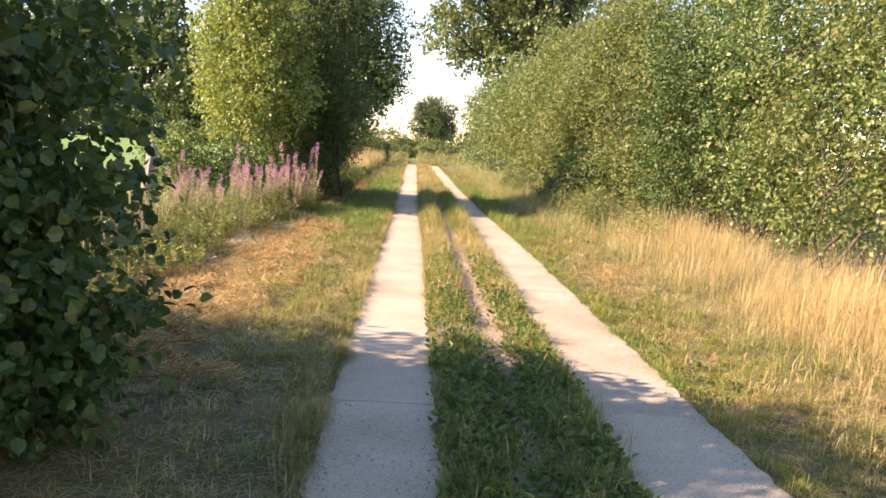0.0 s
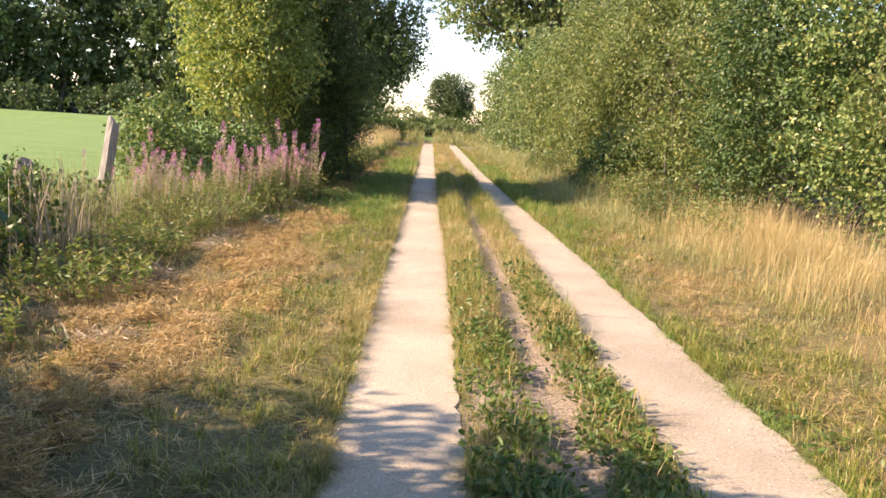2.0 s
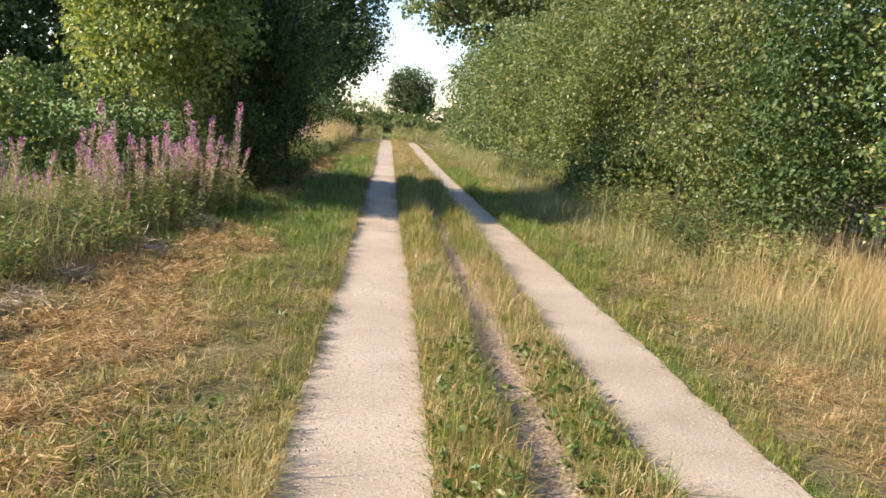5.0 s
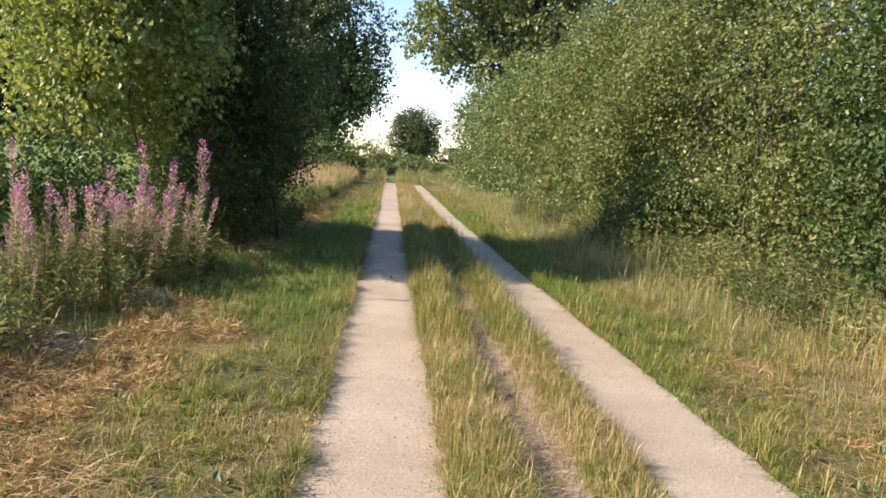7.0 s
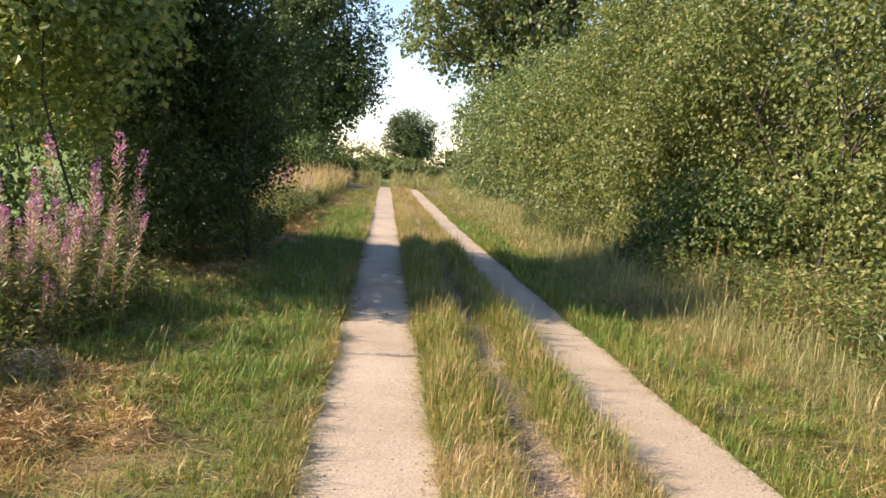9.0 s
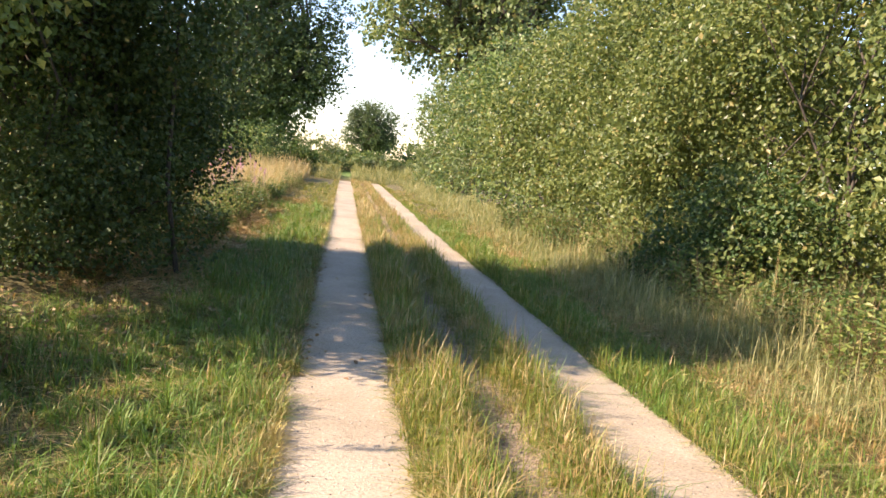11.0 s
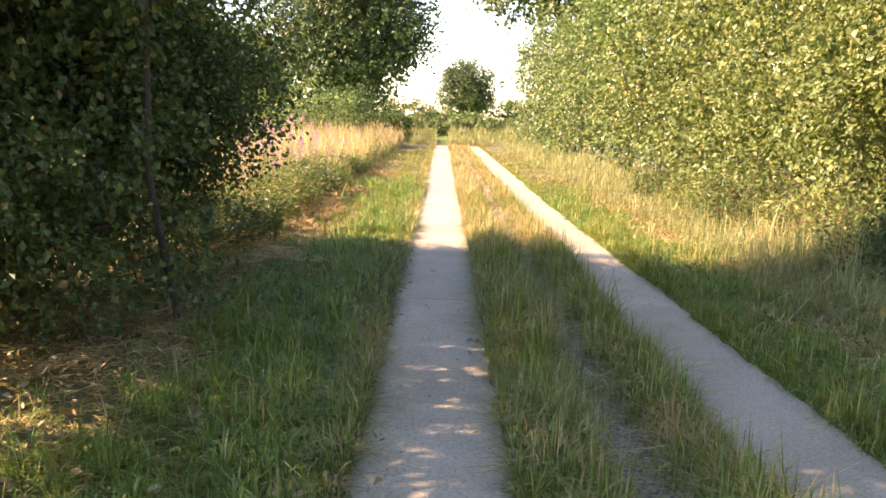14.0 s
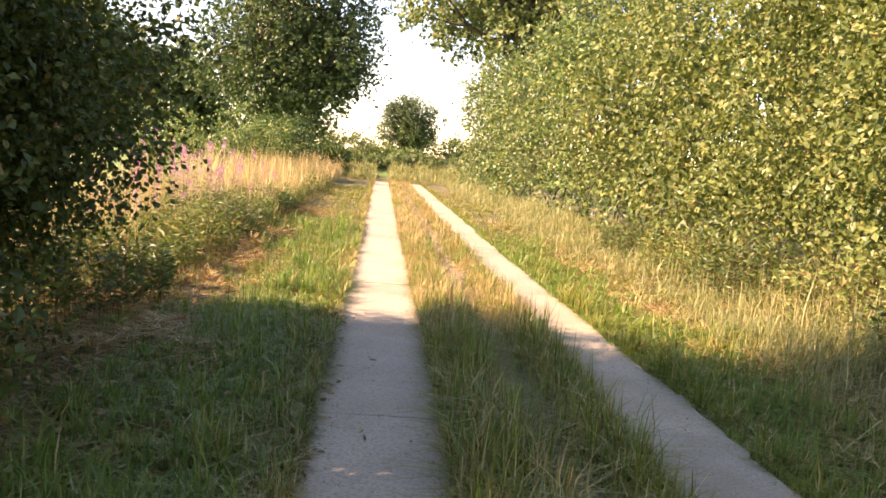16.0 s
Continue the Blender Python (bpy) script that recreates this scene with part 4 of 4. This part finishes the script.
def herb_clump(name, at, rx, ry, h, mat, label, seed, n=140, size=0.07, aspect=0.34):
    """Stalky herbs: upright stems with narrow leaves."""
    q = np.random.default_rng(seed)
    root = thing(name, at, label, "plant")
    a, f = q.random(n) * 2 * np.pi, q.random(n) ** 0.5
    bx, by = np.cos(a) * f * rx, np.sin(a) * f * ry
    hh = h * (0.55 + 0.45 * q.random(n)) * (1 - 0.45 * f ** 2)
    per = 13
    t = (np.arange(per) + 0.6) / per
    lean = q.normal(size=(n, 2)) * 0.14
    px = bx[:, None] + lean[:, :1] * hh[:, None] * t
    py = by[:, None] + lean[:, 1:] * hh[:, None] * t
    p = np.stack([px, py, hh[:, None] * t], 2).reshape(-1, 3)
    d = unit(q.normal(size=p.shape) * [1, 1, 0.3] + [0, 0, 0.35])
    v, fc = leaf_arrays(p, d, size * q.uniform(0.5, 1.3, len(p)), aspect, q, False)
    tagged(part("foliage", raw_mesh("foliage", v, [fc], [mat]), root), kind="stuff")
    st = [np.array([[bx[i], by[i], -0.1], [px[i, -1], py[i, -1], hh[i] * 1.04]]) for i in range(n)]
    sv, sf = tube_arrays(st, [np.array([0.004, 0.0012])] * n, 3)
    tagged(part("stalkwork", raw_mesh("stalkwork", sv, [sf], [STEM]), root), kind="stuff")
    return root


HERBS = [(-3.4, 12.9, 0.7, 0.9, 0.5), (-3.1, 14.4, 0.7, 0.9, 0.5), (-3.6, 15.4, 0.8, 0.9, 0.55), (-2.9, 16.3, 0.6, 0.8, 0.55), (-2.8, 17.6, 0.6, 0.8, 0.75), (-3.7, 17.0, 0.7, 0.8, 0.6), (-2.6, 18.6, 0.55, 0.7, 0.75),
         (-3.1, 11.3, 0.5, 0.8, 0.4), (-3.0, 9.6, 0.6, 0.9, 0.38), (-3.2, 7.6, 0.6, 0.9, 0.35)]
for i, (hx, hy, hrx, hry, hh) in enumerate(HERBS):
    herb_clump("herb_clump", (hx, hy, 0.12), hrx, hry, hh, HERB, "green and browning herbs along the verge edge", 140 + i)
for i in range(16):   # bank beyond the bush
    q = np.random.default_rng(400 + i)
    by = 26.6 + i * 1.75
    herb_clump("herb_clump", (-2.55 - 0.25 * q.random() - 0.004 * (by - 26), by, 0.1), 0.7, 1.1, 0.5 + 0.2 * q.random(), HERB if i % 3 else BRAMBLE, "green and browning herbs on the low bank", 160 + i, 220 if i < 8 else 120, 0.09, 0.3)
for i in range(10):   # green growth at the foot of the hedge
    q = np.random.default_rng(440 + i)
    hy = 15.6 + i * 1.9
    herb_clump("herb_clump", (4.75 - 0.035 * (hy - 12) + 0.15 * q.normal(), hy, 0.1), 0.55, 1.15, 0.75 + 0.3 * q.random(), BRAMBLE if i % 2 else HERB, "green herbs and nettles at the hedge foot", 190 + i, 190, 0.075, 0.42)
lay("bank_grass", 3600, 10, (-4.9, -2.2, 26.8, 62), lambda x, y: np.clip(0.15 + vnoise(x, y, 0.6, 40) * 0.9, 0, 1) * (0.35 + 0.65 * blur(y, 33, 40)), 0.4, 0.45, 0.005, 0.45, STRAW, "tall dry seeding grass on the bank", 0.1, 0.25)
lay("fence_grass", 1700, 9, (-4.7, -2.7, 5, 19), lambda x, y: np.clip(vnoise(x, y, 0.8, 41) * 1.6 - 0.3, 0, 1), 0.3, 0.4, 0.005, 0.8, SAGE, "rank green grass below the fence", 0.06, 0.4)

# dead stalks standing before the brambles
n = 75
bx, by = r.normal(-3.7, 0.2, n), r.normal(10.4, 0.7, n)
st = []
for i in range(n):
    hh, ln = r.uniform(0.45, 0.9), r.normal(size=2) * 0.16
    g = float(ground_z(bx[i], by[i]))
    st.append(np.array([[bx[i], by[i], g - 0.03], [bx[i] + ln[0] * hh * 0.4, by[i] + ln[1] * hh * 0.4, g + hh * 0.55], [bx[i] + ln[0] * hh * 1.3, by[i] + ln[1] * hh * 1.3, g + hh]]))
sv, sf = tube_arrays(st, [np.array([0.008, 0.006, 0.003])] * n, 4)
tagged(new("dead_stalks", raw_mesh("dead_stalks", sv, [sf], [DRYSTEM])), "dead tan stalks standing before the brambles", "plant", kind="stuff")


def hay_heap(at, w, h, seed):
    """A matted heap of dead grass."""
    q = np.random.default_rng(seed)
    n = 420
    d = rand_dir(n, q) * [w, w * 0.7, h]
    d[:, 2] = np.abs(d[:, 2])
    p = d * q.random((n, 1)) ** 0.4
    g = unit(q.normal(size=(n, 3)) * [1, 1, 0.35])
    v, f = leaf_arrays(p, g, q.uniform(0.07, 0.2, n), 0.045, q, False)
    ob = new("hay_heap", raw_mesh("hay_heap", v, [f], [PALEHAY]))
    ob.location = (at[0], at[1], float(ground_z(*at)))
    return tagged(ob, "matted heap of pale dead grass on the verge", "hay", "hay heaps along the verge", "stuff")


for i, (hx, hy, hw, hh) in enumerate([(-2.4, 12.1, 0.3, 0.2), (-2.3, 16.6, 0.28, 0.22), (-2.4, 14.9, 0.3, 0.2), (-2.6, 13.3, 0.25, 0.15), (-2.6, 10.4, 0.32, 0.15), (-2.2, 8.2, 0.3, 0.12)]):
    hay_heap((hx, hy), hw, hh, 700 + i)


def willowherb(seed, h):
    """Tall spike: stem, narrow leaves, spent pods below and flowers on top."""
    q = np.random.default_rng(seed)
    root = thing("willowherb", (0, -30, 0), "tall rosebay willowherb with pink flowers and seed pods", "flower", "willowherb along the fence")
    bend = q.normal(size=2) * 0.06

    def axis(t):
        t = np.asarray(t)
        return np.stack([bend[0] * t ** 2 * h, bend[1] * t ** 2 * h, t * h], -1)
    sv, sf = tube_arrays([axis(np.linspace(-0.05, 1, 6))], [np.linspace(0.006, 0.0015, 6)], 5)
    part("stem", raw_mesh("stem", sv, [sf], [STEM], True), root)
    k = 46
    t = np.linspace(0.12, 0.62, k)
    a = np.arange(k) * 2.4
    d = unit(np.stack([np.cos(a), np.sin(a), np.full(k, 0.35)], 1) + q.normal(size=(k, 3)) * 0.15)
    v, f = leaf_arrays(axis(t), d, q.uniform(0.07, 0.13, k), 0.17, q, False)
    tagged(part("foliage", raw_mesh("foliage", v, [f], [HERB]), root), kind="stuff")
    k = 110
    t = np.linspace(0.36, 0.93, k)
    a = np.arange(k) * 2.4
    d = unit(np.stack([np.cos(a), np.sin(a), np.full(k, 0.8)], 1) + q.normal(size=(k, 3)) * 0.2)
    v, f = leaf_arrays(axis(t), d, q.uniform(0.05, 0.085, k), 0.13, q, False)
    tagged(part("seed_head", raw_mesh("seed_head", v, [f], [SEEDPOD]), root, "thin pinkish tan seed pods"), kind="stuff")
    k = int(q.uniform(10, 50))
    t = np.linspace(0.98 - k * 0.0032, 1.0, k)
    a = np.arange(k) * 2.4
    d = unit(np.stack([np.cos(a), np.sin(a), np.full(k, 0.15)], 1))
    off = d * ((1.06 - t) * 0.1 + 0.008)[:, None]
    pd = unit(d + q.normal(size=(k, 3)) * 0.8)
    v, f = leaf_arrays(axis(t) + off, pd, q.uniform(0.018, 0.032, k), 0.85, q, False)
    tagged(part("flower_spike", raw_mesh("flower_spike", v, [f], [FLOWER]), root, "magenta pink flowers"), kind="stuff")
    return root


PROTO = [willowherb(500 + i, 1.0 + 0.07 * i) for i in range(7)]
spots = []
q = np.random.default_rng(77)
for i in range(104):   # before the hazel bush
    u = q.random()
    spots.append((-3.95 + 1.45 * u + q.normal() * 0.2, 13.2 + 5.0 * u + q.normal() * 0.35, 0.66 + 0.36 * u + 0.06 * q.normal()))
for i in range(14):
    spots.append((-2.65 + q.normal() * 0.2, 18.1 + q.normal() * 0.35, 1.03))
for i in range(110):   # on the bank beyond
    spots.append((-3.45 + q.normal() * 0.45, 27.0 + 10 * q.random(), 0.92))
for i, (wx, wy, ws) in enumerate(spots):
    ob = PROTO[i % 7] if i < 7 else copy_thing(PROTO[i % 7], Matrix())
    sc = ws * (0.45 + 0.68 * q.random() ** 0.8)
    ob.matrix_basis = pose(wx, wy, float(ground_z(wx, wy)), q.normal() * 6, q.normal() * 6, q.random() * 360) @ Matrix.Scale(sc, 4)


def fence_post(at, h, w, lean, label, seed, mat):
    """Split wooden post: wedge section, cracked top, lean."""
    q = np.random.default_rng(seed)
    k, m = 9, 9
    ang = np.arange(k) * 2 * np.pi / k
    rad = w / 2 * (1 + q.normal(size=k) * 0.1)
    vs = []
    for j in range(m):
        u = j / (m - 1)
        ring = np.stack([np.cos(ang) * rad * (1 - 0.12 * u), np.sin(ang) * rad * 0.75 * (1 - 0.12 * u), np.full(k, -0.3 + (h + 0.3) * u)], 1)
        ring += q.normal(size=ring.shape) * 0.004
        if j == m - 1:
            ring[:, 2] += 0.05 * np.cos(ang + seed) + q.normal(size=k) * 0.008
        vs.append(ring)
    vs.append(vs[-1] * [0.8, 0.8, 1] + [0, 0, 0.012])
    v = np.concatenate(vs)
    f = []
    for j in range(m):
        for c in range(k):
            f.append([j * k + c, j * k + (c + 1) % k, (j + 1) * k + (c + 1) % k, (j + 1) * k + c])
    ob = new("fence_post", raw_mesh("fence_post", v, [np.array(f), np.array([[m * k + c for c in range(k)]])], [mat], False))
    ob.matrix_basis = pose(*at, *lean)
    return tagged(ob, label, "fence post")


fence_post((-4.58, 14.1, 0.1), 1.33, 0.18, (-3, 7.5, 0), "pale weathered split wooden fence post, leaning slightly", 3, OLDWOOD)
fence_post((-4.5, 11.4, 0.1), 0.9, 0.2, (0, 14, 50), "dark old wooden fence post leaning over brambles", 5, DARKWOOD)

lay("end_grass", 2600, 9, (-5, 7, 61.2, 68), lambda x, y: np.clip(vnoise(x, y, 0.5, 71) * 1.6 - 0.1, 0.1, 1), 0.3, 0.3, 0.006, 0.8, SAGE, "rank green grass beyond the end of the strips", 0.1)
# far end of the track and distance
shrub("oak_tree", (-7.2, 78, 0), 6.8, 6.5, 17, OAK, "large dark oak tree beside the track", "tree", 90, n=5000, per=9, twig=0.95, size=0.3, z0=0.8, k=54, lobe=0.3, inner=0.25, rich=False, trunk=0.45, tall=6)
shrub("ash_tree", (9.3, 70, 0), 11.0, 8.0, 21, WILLOW, "tall spreading tree rising behind the hedge", "tree", 91, n=3900, per=9, twig=1.2, size=0.36, z0=5.6, k=60, lobe=0.25, rich=False, trunk=0.45, tall=8)
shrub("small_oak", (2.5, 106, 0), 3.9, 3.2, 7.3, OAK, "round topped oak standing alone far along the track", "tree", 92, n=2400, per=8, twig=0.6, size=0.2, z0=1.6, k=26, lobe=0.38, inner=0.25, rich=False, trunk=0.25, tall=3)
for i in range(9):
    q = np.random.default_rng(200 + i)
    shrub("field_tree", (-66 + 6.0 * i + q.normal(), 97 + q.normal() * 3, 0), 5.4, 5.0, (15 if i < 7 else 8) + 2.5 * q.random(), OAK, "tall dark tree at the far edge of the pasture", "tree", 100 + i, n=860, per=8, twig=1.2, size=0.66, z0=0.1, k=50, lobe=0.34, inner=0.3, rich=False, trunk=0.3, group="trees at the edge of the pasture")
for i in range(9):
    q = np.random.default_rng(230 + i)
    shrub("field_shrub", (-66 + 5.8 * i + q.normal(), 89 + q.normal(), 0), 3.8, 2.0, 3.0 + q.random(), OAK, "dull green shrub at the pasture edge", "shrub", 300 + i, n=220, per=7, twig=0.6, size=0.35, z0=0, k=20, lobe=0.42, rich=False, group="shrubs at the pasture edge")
END = [(-6.2, 50, 3.0, 3.4, 2.6, HAZEL), (-4.6, 57, 2.2, 2.5, 2.5, ALDER), (-4.2, 64, 2.6, 1.6, 1.3, BRAMBLE), (-0.6, 68, 2.6, 1.3, 0.8, WILLOW), (2.8, 69, 2.4, 1.3, 1.0, WILLOW), (-3.6, 86, 3.0, 2.0, 3.0, WILLOW), (-0.6, 92, 2.2, 2.0, 2.3, HAZEL), (2.0, 96, 2.4, 1.6, 2.0, HAZEL), (5.4, 88, 3.0, 2.0, 3.0, ALDER), (-9.5, 92, 4, 2, 4.2, WILLOW)]
for i, (ex, ey, erx, ery, eh, em) in enumerate(END):
    shrub("field_shrub", (ex, ey, float(ground_z(ex, ey)) - 0.05), erx, ery, eh, em, "leafy shrub beyond the end of the track" if ey > 60 else "rounded green shrub on the bank", "shrub", 330 + i, n=1100 if ey < 60 else 650, per=8, twig=0.4, size=0.12 if ey < 60 else 0.17, trunk=0.02, k=24, lobe=0.4, rich=False, z0=0)
P, D = [], []
for i in range(70):   # far woods round the horizon
    q = np.random.default_rng(600 + i)
    a = radians(-115 + 230 * i / 69)
    dd = 260 + 60 * q.random()
    c, rad = crown_lobes(q, 9, 9, 0, 7 + 5 * q.random(), 12, 0.5)
    p, d = crown_twigs(q, c, rad, 150, 0.6)
    P.append(p + [math.sin(a) * dd, math.cos(a) * dd, 0]), D.append(d)
P, D = np.concatenate(P), np.concatenate(D)
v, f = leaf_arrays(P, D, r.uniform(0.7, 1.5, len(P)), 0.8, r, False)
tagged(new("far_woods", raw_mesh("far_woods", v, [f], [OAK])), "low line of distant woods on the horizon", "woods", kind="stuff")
